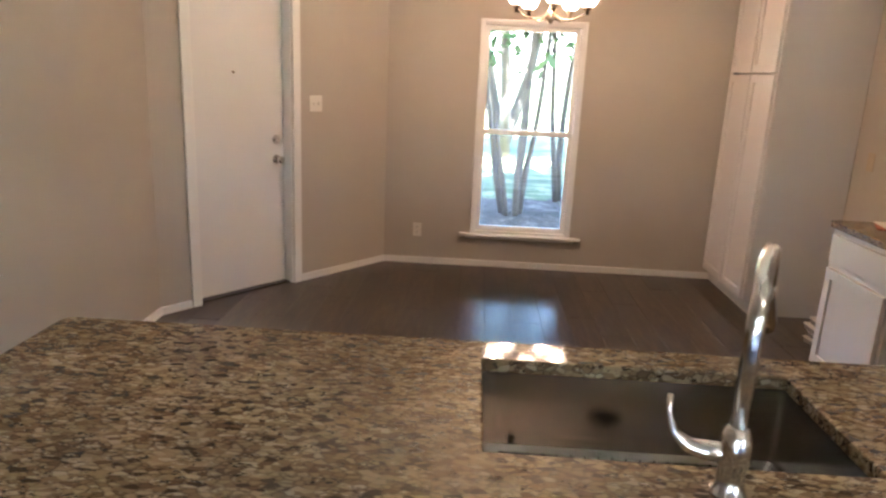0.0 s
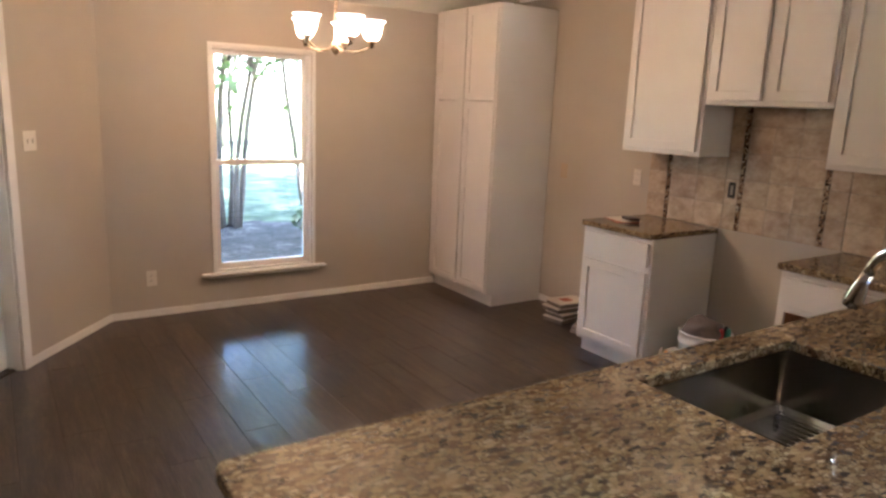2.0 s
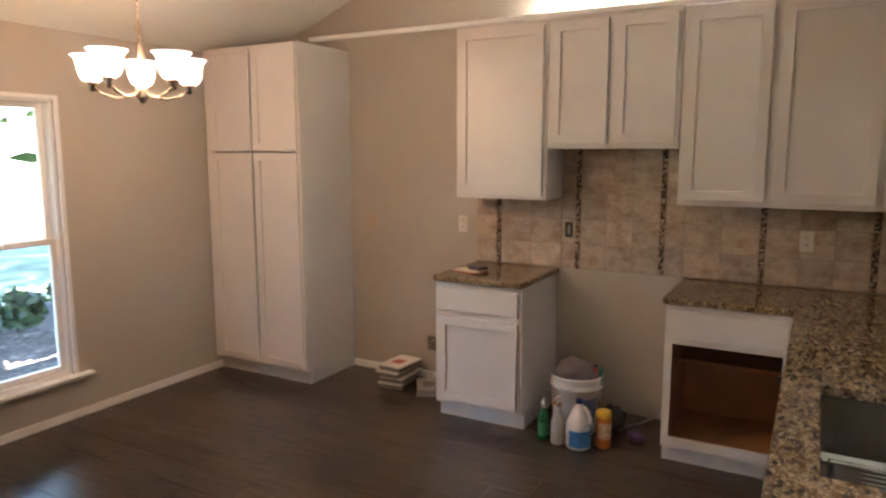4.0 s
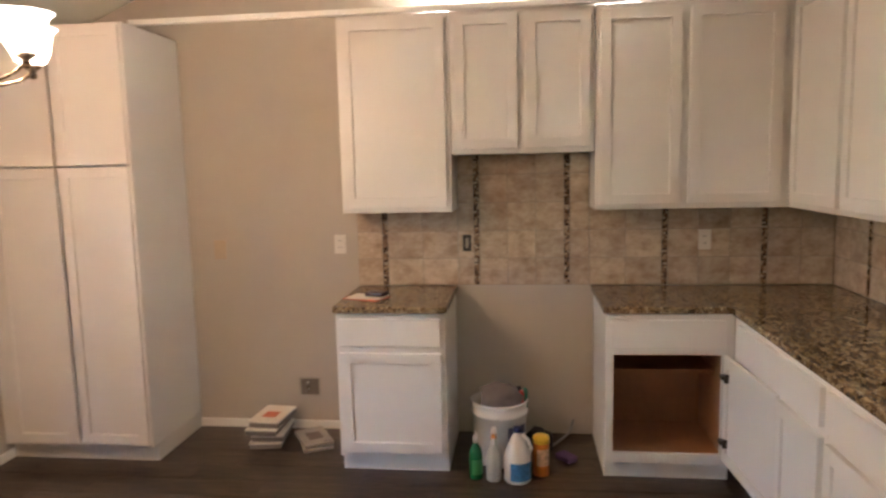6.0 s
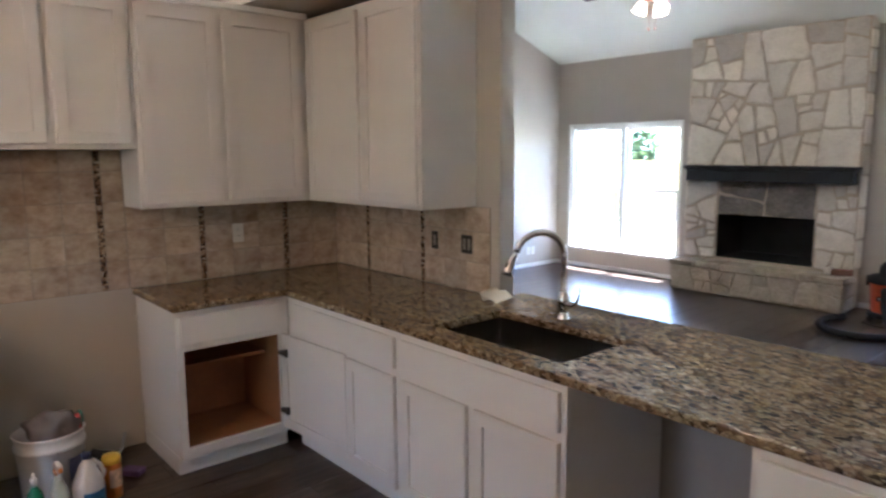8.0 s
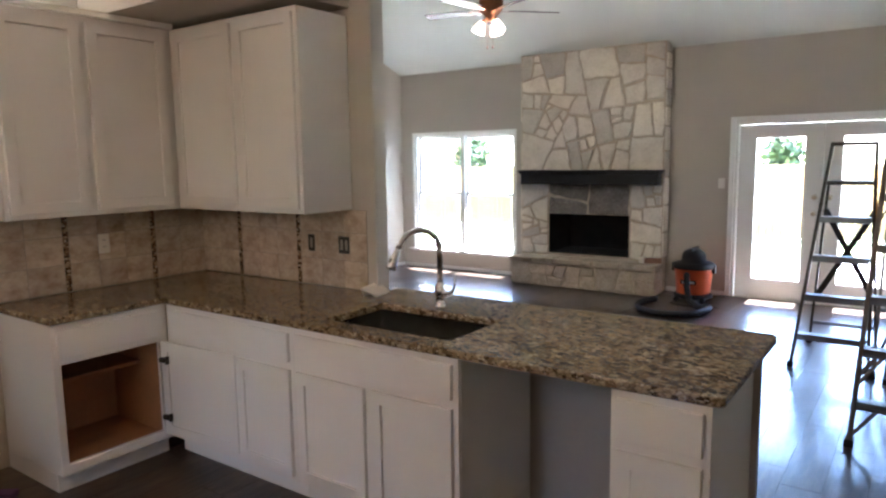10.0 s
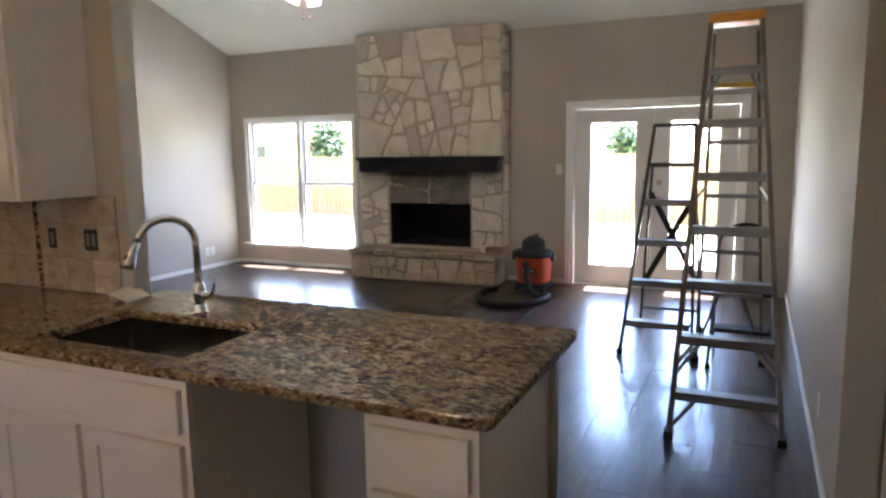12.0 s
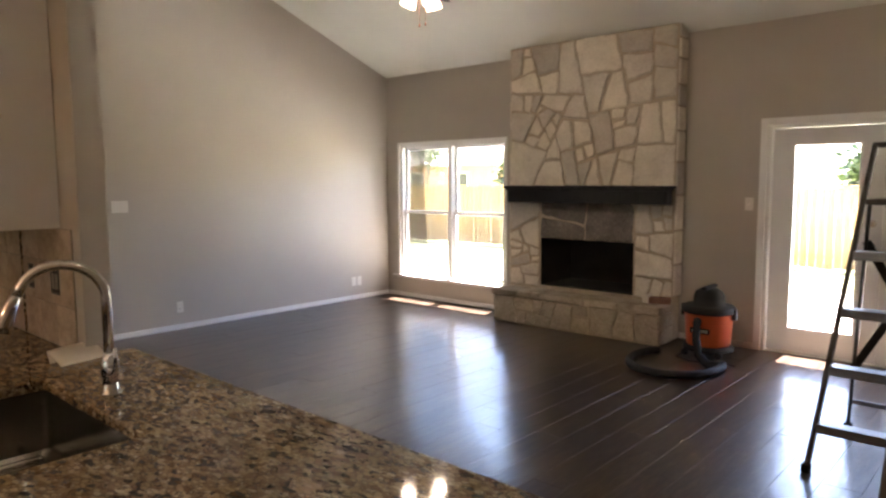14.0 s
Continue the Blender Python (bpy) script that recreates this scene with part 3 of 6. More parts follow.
for z, nm in ((1.065, "deadbolt"), (0.925, "door_knob")):
    k = bmesh.new()
    tube(k, [(hw - 0.065, 0.002, z), (hw - 0.065, -0.012, z)], 0.032, 18)
    if nm == "door_knob":
        tube(k, [(hw - 0.065, -0.012, z), (hw - 0.065, -0.035, z), (hw - 0.065, -0.045, z), (hw - 0.065, -0.065, z), (hw - 0.065, -0.073, z)], [0.012, 0.012, 0.027, 0.027, 0.016], 18)
    else:
        box(k, hw - 0.085, hw - 0.045, -0.028, -0.012, z - 0.008, z + 0.008)
    part(nm, k, M_CHROME, door, "satin chrome " + nm.replace("_", " "))

# french doors
casing("trim_french_doors", -FD[1], -FD[0], FD[3], 0.06, pose(0, Y_S, 0, 0, 0, 180), "white painted french door casing")
structure("trim_french_jamb", boxes((FD[0], FD[0] + 0.03, Y_S - T, Y_S, 0, FD[3]), (FD[1] - 0.03, FD[1], Y_S - T, Y_S, 0, FD[3]), (FD[0] + 0.03, FD[1] - 0.03, Y_S - T, Y_S, FD[3] - 0.03, FD[3]), (FD[0] + 0.03, FD[1] - 0.03, Y_S - T, Y_S - 0.02, -0.02, 0.012), bevel=0.003), M_TRIM, "white door frame and sill", "trim")
mid = (FD[0] + FD[1]) / 2
for nm, a, b, side in (("door_2", FD[0] + 0.033, mid - 0.002, 1), ("door_3", mid + 0.002, FD[1] - 0.033, -1)):
    d = thing(nm, "white french door leaf with one tall glass pane", "door", ((a + b) / 2, Y_S - 0.075, 0.014))
    d["kind"] = "structure"
    h = (b - a) / 2
    st, bot, top = 0.165, 0.21, 0.135
    part("door_leaf", rim(-h, h, 0, 1.965, -h + st, h - st, bot, 1.965 - top, -0.022, 0.022, 0.004), M_DOOR, d)
    part("glazing_bead", rim(-h + st, h - st, bot, 1.965 - top, -h + st + 0.015, h - st - 0.015, bot + 0.015, 1.950 - top, -0.03, 0.03, 0.003), M_TRIM, d)
    pane("pane", (-h + st + 0.01, h - st - 0.01, -0.004, 0.004, bot + 0.01, 1.955 - top), d)
    for z, kn in ((1.16, "deadbolt"), (0.98, "door_knob")):
        k = bmesh.new()
        x = side * (h - 0.07)
        tube(k, [(x, 0.022, z), (x, 0.034, z)], 0.03, 16)
        tube(k, [(x, 0.034, z), (x, 0.05, z), (x, 0.06, z), (x, 0.082, z)], [0.011, 0.011, 0.026, 0.02], 16)
        part(kn, k, M_NICKEL, d, "satin nickel " + kn.replace("_", " "))

# strip added behind the leaves so no daylight leaks through their gap
structure("trim_light_stop", boxes((mid - 0.02, mid + 0.02, Y_S - 0.108, Y_S - 0.098, 0.02, 1.97), bevel=0.003), M_TRIM, "white strip added to block light between door leaves", "trim")

# ---------- kitchen cabinets ----------
# local frame of a cabinet: x runs along its front, the front faces -y at y = 0, z is up


def shaker(parent, x0, x1, z0, z1, y=0.0, name="door", rail=0.055, mat=None):
    """A framed door with a sunk panel, 19 mm thick, in front of the plane y."""
    mat = mat or M_CAB
    t = 0.022
    x0, x1, z0, z1 = x0 + 0.003, x1 - 0.003, z0 + 0.003, z1 - 0.003
    d = part(name, rim(x0, x1, z0, z1, x0 + rail, x1 - rail, z0 + rail, z1 - rail, y - t, y), mat, parent)
    part("panel", boxes((x0 + rail - 0.002, x1 - rail + 0.002, y - t + 0.012, y - 0.003, z0 + rail - 0.002, z1 - rail + 0.002)), mat, d)
    return d


def slab(parent, x0, x1, z0, z1, y=0.0, name="drawer_front"):
    return part(name, boxes((x0 + 0.003, x1 - 0.003, y - 0.021, y, z0 + 0.003, z1 - 0.003), bevel=0.003), M_CAB, parent)


def carcass(parent, w, d, z0, z1, open_front=None, inside=None, side=None):
    """Sides, top, bottom, back and a face frame; open_front = (x0, x1, z0, z1) leaves the frame's hole."""
    side = side or M_CABSIDE
    part("side_panel", boxes((0, 0.018, 0.019, d, z0, z1), bevel=0.0015), side, parent)
    part("side_panel", boxes((w - 0.018, w, 0.019, d, z0, z1), bevel=0.0015), side, parent)
    part("body", boxes((0.018, w - 0.018, 0.019, d, z0, z0 + 0.018), (0.018, w - 0.018, 0.019, d, z1 - 0.018, z1), (0.018, w - 0.018, d - 0.012, d, z0 + 0.018, z1 - 0.018)), inside or M_CABSIDE, parent)
    if open_front:
        a, b, lo, hi = open_front
        part("face_frame", rim(0, w, z0, z1, a, b, lo, hi, 0, 0.019, 0.0015), M_CAB, parent)
    else:
        part("face_frame", boxes((0, w, 0, 0.019, z0, z1), bevel=0.0015), M_CAB, parent)


def toe_kick(parent, w, d):
    part("toe_kick", boxes((0.0, w, 0.06, 0.075, 0, 0.099), (0.0, 0.015, 0.075, d, 0, 0.099), (w - 0.015, w, 0.075, d, 0, 0.099)), M_CABSIDE, parent)


TOP_B = 0.878
# pantry
pantry = thing("pantry_cabinet", "tall white shaker pantry cabinet with four doors", "cabinet", (2.412, 6.345, 0), -90)
carcass(pantry, 0.892, 0.584, 0.10, 2.405, (0.06, 0.862, 0.14, 2.37))
toe_kick(pantry, 0.892, 0.584)
# rail added behind the face to set how dark the door gap looks
part("gap_rail", boxes((0.06, 0.862, 0.045, 0.060, 1.63, 1.70)), M_CAB, pantry)
for a, b in ((0.066, 0.467), (0.482, 0.883)):
    shaker(pantry, a, b, 0.118, 1.662)
    shaker(pantry, a, b, 1.670, 2.394)

# upper cabinets on the east wall, then the one on the return wall
u1 = thing("upper_cabinet", "white shaker wall cabinet with one wide door", "cabinet", (2.694, 4.389, 1.375), -90, "kitchen wall cabinets")
carcass(u1, 0.612, 0.302, 0, 1.06)
shaker(u1, 0.020, 0.592, 0.024, 1.035)
u2 = thing("upper_cabinet", "short white wall cabinet above the range gap", "cabinet", (2.694, 3.774, 1.685), -90, "kitchen wall cabinets")
carcass(u2, 0.760, 0.302, 0, 0.755)
shaker(u2, 0.020, 0.362, 0.024, 0.73)
shaker(u2, 0.398, 0.740, 0.024, 0.73)
u3 = thing("upper_cabinet", "white shaker wall cabinet with two doors in corner", "cabinet", (2.694, 3.009, 1.375), -90, "kitchen wall cabinets")
carcass(u3, 0.985, 0.302, 0, 1.06)
shaker(u3, 0.020, 0.437, 0.024, 1.035)
shaker(u3, 0.473, 0.935, 0.024, 1.035)
u4 = thing("upper_cabinet", "white shaker wall cabinet ending beside the opening", "cabinet", (2.70, 2.022, 1.375), 180, "kitchen wall cabinets")
carcass(u4, 1.095, 0.368, 0, 1.06)
shaker(u4, 0.050, 0.575, 0.024, 1.035)
shaker(u4, 0.611, 1.075, 0.024, 1.035)

rail = single("cornice_rail", boxes((2.662, 2.702, 2.02, 5.56, 2.438, 2.468), bevel=0.003), M_TRIM, "thin white painted rail bridging cabinet tops", "trim rail")
light = thing("strip_light", "lit fluorescent strip light on the cabinet tops", "light", (2.88, 3.35, 2.437))
part("housing", boxes((-0.05, 0.05, -0.65, 0.65, 0.0, 0.03), bevel=0.004), M_TRIM, light)
for x in (-0.025, 0.025):
    tb = bmesh.new()
    tube(tb, [(x, -0.61, 0.047), (x, 0.61, 0.047)], 0.013, 12)
    part("tube", tb, M_TUBE, light, "glowing white fluorescent tube")

# base cabinets
b1 = thing("base_cabinet", "white base cabinet with one drawer and door", "cabinet", (2.385, 4.37, 0), -90, "kitchen base cabinets")
carcass(b1, 0.575, 0.61, 0.10, TOP_B)
toe_kick(b1, 0.575, 0.61)
slab(b1, 0.020, 0.555, 0.700, 0.850)
shaker(b1, 0.020, 0.555, 0.125, 0.668)

b2 = thing("base_cabinet", "white base cabinet with its door hanging open", "cabinet", (2.385, 2.985, 0), -90, "kitchen base cabinets")
carcass(b2, 0.62, 0.61, 0.10, TOP_B, (0.038, 0.562, 0.155, 0.668), M_CABIN)
for dims in ((0.020, 0.026, 0.02, 0.59, 0.119, 0.858), (0.594, 0.600, 0.02, 0.59, 0.119, 0.858), (0.026, 0.594, 0.55, 0.59, 0.119, 0.858)):
    part("inner_lining", boxes(dims), M_CABIN, b2, "bare reddish-brown plywood inside")
part("inner_shelf", boxes((0.028, 0.592, 0.25, 0.545, 0.50, 0.518), bevel=0.001), M_CABIN, b2)
toe_kick(b2, 0.62, 0.61)
slab(b2, 0.020, 0.575, 0.700, 0.850)
bm = rim(-0.585, 0.0, 0.135, 0.672, -0.53, -0.055, 0.19, 0.617, -0.0095, 0.0095, 0.002)
bm.transform(pose(0, 0, 0, 0, 0, 90))
open_door = part("door", bm, M_CAB, b2, "open white shaker door")
open_door.matrix_basis = pose(0.575, -0.012, 0, 0, 0, 4)
part("panel", boxes((-0.002, 0.006, -0.532, -0.053, 0.188, 0.619)), M_CAB, open_door)
for z in (0.24, 0.57):
    hg = boxes((-0.03, 0.0, -0.045, -0.005, z - 0.012, z + 0.012), (-0.022, -0.002, -0.06, -0.045, z - 0.022, z + 0.022), bevel=0.002)
    part("hinge", hg, M_DARKMET, open_door, "dark steel cup hinge")

b3 = thing("base_cabinet", "white blind corner base cabinet with drawer and door", "cabinet", (2.38, 2.365, 0), 180, "kitchen base cabinets")
carcass(b3, 1.03, 0.62, 0.10, TOP_B)
toe_kick(b3, 1.03, 0.60)
slab(b3, 0.095, 1.010, 0.700, 0.850)
shaker(b3, 0.612, 1.010, 0.125, 0.668)
b4 = thing("sink_cabinet", "white sink base cabinet with false front, two doors", "cabinet", (1.348, 2.365, 0), 180, "kitchen base cabinets")
part("side_panel", boxes((0, 0.018, 0.019, 0.60, 0.10, TOP_B)), M_CABSIDE, b4)
part("side_panel", boxes((0.922, 0.940, 0.019, 0.60, 0.10, TOP_B)), M_CABSIDE, b4)
part("body", boxes((0.018, 0.922, 0.019, 0.60, 0.10, 0.118)), M_CABSIDE, b4)
part("face_frame", boxes((0, 0.94, 0, 0.019, 0.10, TOP_B), bevel=0.0015), M_CAB, b4)
toe_kick(b4, 0.94, 0.60)
slab(b4, 0.020, 0.920, 0.700, 0.850, name="false_front")
shaker(b4, 0.020, 0.452, 0.125, 0.668)
shaker(b4, 0.488, 0.920, 0.125, 0.668)
b5 = thing("base_cabinet", "narrow white end cabinet closing the peninsula", "cabinet", (-0.222, 2.365, 0), 180, "kitchen base cabinets")
carcass(b5, 0.33, 0.62, 0.10, TOP_B)
toe_kick(b5, 0.33, 0.60)
slab(b5, 0.020, 0.310, 0.700, 0.850)
shaker(b5, 0.020, 0.310, 0.125, 0.668)
M_GREYPANEL = plain("grey_panel", (0.36, 0.34, 0.325), 0.6, vary=0.05, scale=3, bump=0.1)
structure("peninsula_back", boxes((-0.575, X_R, 1.70, 1.742, 0, TOP_B), bevel=0.002), M_GREYPANEL, "grey painted back panel of the peninsula", "panel")


def counter(name, cells, xs, ys, label, centre):
    """A slab from the cells (i, j) of a grid, 30 mm thick with eased edges."""
    bm = bmesh.new()
    vs = {}

    def at(i, j):
        if (i, j) not in vs:
            vs[i, j] = bm.verts.new((xs[i] - centre[0], ys[j] - centre[1], 0.0))
        return vs[i, j]

    for i, j in cells:
        bm.faces.new([at(i, j), at(i + 1, j), at(i + 1, j + 1), at(i, j + 1)])
    got = bmesh.ops.extrude_face_region(bm, geom=bm.faces[:])
    up = [v for v in got["geom"] if isinstance(v, bmesh.types.BMVert)]
    bmesh.ops.translate(bm, verts=up, vec=(0, 0, 0.034))
    bmesh.ops.recalc_face_normals(bm, faces=bm.faces[:])
    free = [e for e in bm.edges if abs(e.verts[0].co.z - e.verts[1].co.z) > 0.02 and all(abs(v.co.x + centre[0] - xs[0]) < 1e-4 for v in e.verts) and e.calc_face_angle() > 0.5]
    bmesh.ops.bevel(bm, geom=free, offset=0.035, segments=6, profile=0.5, affect="EDGES", clamp_overlap=True)
    lip = [e for e in bm.edges if len(e.link_faces) == 2 and e.calc_face_angle() > 0.5]
    bmesh.ops.bevel(bm, geom=lip, offset=0.005, segments=2, profile=0.5, affect="EDGES", clamp_overlap=True)
    return single(name, bm, M_GRANITE, label, "countertop", (centre[0], centre[1], 0.880))


xs = [-0.59, 0.505, 1.223, X_R + 0.002, 2.36, X_E - 0.002]
ys = [1.48, Y_R + 0.002, 1.86, 2.275, 2.39, 3.0]
cells = [(i, j) for i in range(5) for j in range(5)]
cells = [c for c in cells if not (c[0] == 1 and c[1] == 2) and not (c[0] >= 3 and c[1] == 0) and not (c[1] == 4 and c[0] < 4)]
counter("countertop", cells, xs, ys, "speckled brown and cream polished granite countertop", (0.9, 1.9))
counter("countertop", [(0, 0)], [2.35, X_E - 0.002], [3.785, 4.385], "small square of polished brown speckled granite countertop", (2.7, 4.09))

# sink
sink = thing("sink", "undermount stainless steel single bowl sink", "sink", (0.864, 2.0675, 0.66))
bm = bmesh.new()
w, d, h, r = 0.368, 0.2165, 0.219, 0.02


def bowl_ring(bm, w, d, r, z, n=5):
    pts = []
    for sx, sy, a0 in ((1, 1, 0), (-1, 1, 90), (-1, -1, 180), (1, -1, 270)):
        for i in range(n):
            a = radians(a0 + 90 * i / (n - 1))
            pts.append(bm.verts.new((sx * (w - r) + r * math.cos(a), sy * (d - r) + r * math.sin(a), z)))
    return pts


rings = [bowl_ring(bm, w + 0.02, d + 0.02, r, h), bowl_ring(bm, w, d, r, h), bowl_ring(bm, w, d, r, 0.025), bowl_ring(bm, w - 0.02, d - 0.02, r, 0.004), bowl_ring(bm, 0.06, 0.05, 0.03, 0.0)]
for a, b in zip(rings, rings[1:]):
    n = len(a)
    for i in range(n):
        bm.faces.new([a[i], a[(i + 1) % n], b[(i + 1) % n], b[i]])
bm.faces.new(rings[-1])
bmesh.ops.recalc_face_normals(bm, faces=bm.faces[:])
bmesh.ops.reverse_faces(bm, faces=bm.faces[:])
part("bowl", bm, M_STEEL, sink)
bm = bmesh.new()
lathe(bm, [(0.045, 0.001), (0.045, 0.006), (0.03, 0.004)], (0.0, 0.0, 0.0), 20)
part("drain", bm, M_DARKMET, sink)
rack = thing("sink_rack", "wire grid rack lying in the sink", "rack", (0.864, 2.0675, 0.664))
for i in range(19):
    x = -0.30 + i * 0.6 / 18
    part("wire", tube(bmesh.new(), [(x, -0.17, 0.028), (x, 0.17, 0.028)], 0.0022, 6), M_CHROME, rack)
for y in (-0.17, 0.0, 0.17):
    part("cross_wire", tube(bmesh.new(), [(-0.31, y, 0.024), (0.31, y, 0.024)], 0.003, 6), M_CHROME, rack)
for x in (-0.27, 0.27):
    for y in (-0.16, 0.16):
        bm = bmesh.new()
        tube(bm, [(x, y, 0.0), (x, y, 0.026)], [0.009, 0.006], 10)
        part("rubber_foot", bm, M_RUBBER, rack)

# faucet
fx, fy = 0.912, 1.775
faucet = thing("faucet", "polished chrome gooseneck pull-down kitchen faucet", "faucet", (fx, fy, 0.914))
ax, ay = 0.10, 0.205
bm = bmesh.new()
lathe(bm, [(0.030, 0.0), (0.030, 0.006), (0.024, 0.012), (0.022, 0.05), (0.026, 0.062), (0.026, 0.10), (0.020, 0.118), (0.0135, 0.128)], seg=24)
part("base", bm, M_CHROME, faucet)
pts = [(0, 0, 0.12), (0, 0, 0.29)]
for i in range(1, 14):
    a = math.pi * i / 13 * 0.93
    s = (1 - math.cos(a)) / 2 * 1.0
    pts.append((ax * s, ay * s, 0.29 + 0.105 * math.sin(a)))
bm = bmesh.new()
tube(bm, pts, 0.0148, 14)
part("neck", bm, M_CHROME, faucet)
e = Vector(pts[-1])
bm = bmesh.new()
tube(bm, [e, e + Vector((0.008, 0.016, -0.03)), e + Vector((0.016, 0.034, -0.08)), e + Vector((0.019, 0.040, -0.10))], [0.0145, 0.017, 0.026, 0.024], 16)
part("spray_head", bm, M_CHROME, faucet)
bm = bmesh.new()
tube(bm, [e + Vector((0.010, 0.040, -0.045)), e + Vector((0.014, 0.048, -0.065))], 0.007, 8)
part("button", bm, M_SLOT, faucet)
bm = bmesh.new()
tube(bm, [(0, 0, 0.075), (-0.045, 0.01, 0.073), (-0.072, 0.016, 0.078), (-0.096, 0.022, 0.098), (-0.106, 0.025, 0.13), (-0.107, 0.026, 0.162)], [0.016, 0.0175, 0.013, 0.0075, 0.005, 0.0045], 12)
part("lever_handle", bm, M_CHROME, faucet)

# ---------- outdoors ----------
bm = bmesh.new()
v = [bm.verts.new(c) for c in ((-400, -400, -0.12), (400, -400, -0.12), (400, 400, -0.12), (-400, 400, -0.12))]
bm.faces.new(v)
structure("ground", bm, M_GROUND, "pale dry lawn round house, shade painted on north beds", "ground")
structure("pavement", boxes((-3.4, 7.6, Y_S - 4.6, Y_S - T - 0.01, -0.13, -0.07), bevel=0.01), M_PATIO, "pale sunlit concrete patio slab", "patio")

fence = thing("fence", "weathered golden cedar privacy fence round yard", "fence", (6, -11.2, -0.12))
slat = mesh_of("slat", boxes((-0.068, 0.068, -0.009, 0.009, 0.03, 1.50), bevel=0.004, segments=1), M_FENCE)
for i in range(200):
    o = new("slat", slat)
    o.parent = fence
    o.matrix_basis = pose(-13.5 + i * 0.142, random.uniform(-0.006, 0.006), random.uniform(-0.015, 0.015), 0, 0, random.uniform(-1, 1))
for z in (0.25, 0.8, 1.3):
    part("rail", boxes((-13.6, 15.0, -0.05, -0.012, z - 0.045, z + 0.045), bevel=0.003), M_FENCE, fence)
part("cap_board", boxes((-13.6, 15.0, -0.07, 0.03, 1.515, 1.54), bevel=0.003), M_FENCE, fence)


def branchy(parent, base, height, lean, r0, rng, mat=M_BARK):
    """One tapered, bending trunk with forked limbs; returns the tips."""
    tips = []
    bm = bmesh.new()
    p, d = Vector(base), Vector(lean)
    pts, rad = [p.copy()], [r0]
    n = 9
    for i in range(1, n + 1):
        d = (d + Vector((rng.uniform(-0.10, 0.10), rng.uniform(-0.10, 0.10), 0.05))).normalized()
        p = p + d * height / n
        pts.append(p.copy())
        rad.append(r0 * (1 - 0.75 * i / n))
        if i >= 4:
            for _ in range(2):
                q = (d + Vector((rng.uniform(-0.9, 0.9), rng.uniform(-0.9, 0.9), rng.uniform(0.0, 0.5)))).normalized()
                L = height * rng.uniform(0.16, 0.34)
                bp = [p, p + q * L * 0.5 + Vector((0, 0, 0.03)), p + q * L + Vector((0, 0, 0.10))]
                tube(bm, bp, [rad[-1] * 0.55, rad[-1] * 0.35, 0.006], 6)
                tips += [bp[1], bp[2]]
    tube(bm, pts, rad, 8)
    tips.append(pts[-1])
    part("trunk", bm, mat, parent)
    return tips


def crown(parent, tips, count, spread, size, rng, mat, name="crown"):
    verts, faces = [], []
    for _ in range(count):
        c = rng.choice(tips) + Vector((rng.gauss(0, spread), rng.gauss(0, spread), rng.gauss(0, spread * 0.8)))
        base = parent.matrix_world.translation.y + c.y
        if -5.0 < base < Y_N + (1.1 if c.z < 3.2 else 0.4):
            continue
        a = Vector((rng.uniform(-1, 1), rng.uniform(-1, 1), rng.uniform(-0.6, 0.6))).normalized()
        b = a.orthogonal().normalized()
        b.rotate(Matrix.Rotation(rng.uniform(0, 6.28), 3, a))
        s = size * rng.uniform(0.6, 1.4)
        k = len(verts)
        verts += [c - a * s, c + b * s * 0.45, c + a * s, c - b * s * 0.45]
        faces.append((k, k + 1, k + 2, k + 3))
    me = bpy.data.meshes.new(name)
    me.from_pydata([tuple(v) for v in verts], [], faces)
    me.materials.append(mat)
    o = new(name, me)
    o.parent = parent
    return o


rng = random.Random(4)
for (x, y, k, hgt, r0) in ((0.05, 8.9, 5, 4.2, 0.034), (0.95, 9.3, 6, 4.6, 0.036), (1.75, 10.4, 5, 5.0, 0.045), (-1.3, 10.6, 4, 5.0, 0.045), (3.4, 11.6, 4, 5.4, 0.05)):
    t = thing("crape_myrtle", "multi-stemmed crape myrtle tree with thin green crown", "tree", (x, y, -0.12), 0, "trees outside the kitchen window")
    tips = []
    for i in range(k):
        a = 2 * math.pi * i / k + rng.uniform(-0.4, 0.4)
        tips += branchy(t, (0.12 * math.cos(a), 0.12 * math.sin(a), 0), hgt * rng.uniform(0.85, 1.1), (0.14 * math.cos(a), 0.14 * math.sin(a), 1), r0 * rng.uniform(0.8, 1.2), rng)
    crown(t, [p for p in tips if p.z > 2.3], 3800, 0.36, 0.08, rng, M_LEAF)
# canopies added mainly to shade the yard and dim the kitchen window
for (x, y, hgt) in ((-3.6, 10.5, 7.5), (5.6, 11.5, 7.5), (1.0, 15.5, 8.0)):
    t = thing("added_shade_tree", "broad leafy tree added to shade the front yard", "tree", (x, y, -0.12), 0, "trees outside the kitchen window")
    tips = []
    for i in range(3):
        tips += branchy(t, (0.05 * i, 0.04 * i, 0), hgt, (0.35 * math.cos(2.1 * i + 0.4), 0.35 * math.sin(2.1 * i + 0.4), 1), 0.13, rng)
    crown(t, [p for p in tips if p.z > 3.4], 9000 if y > 15 else 16000, 0.80, 0.15, rng, M_LEAF)
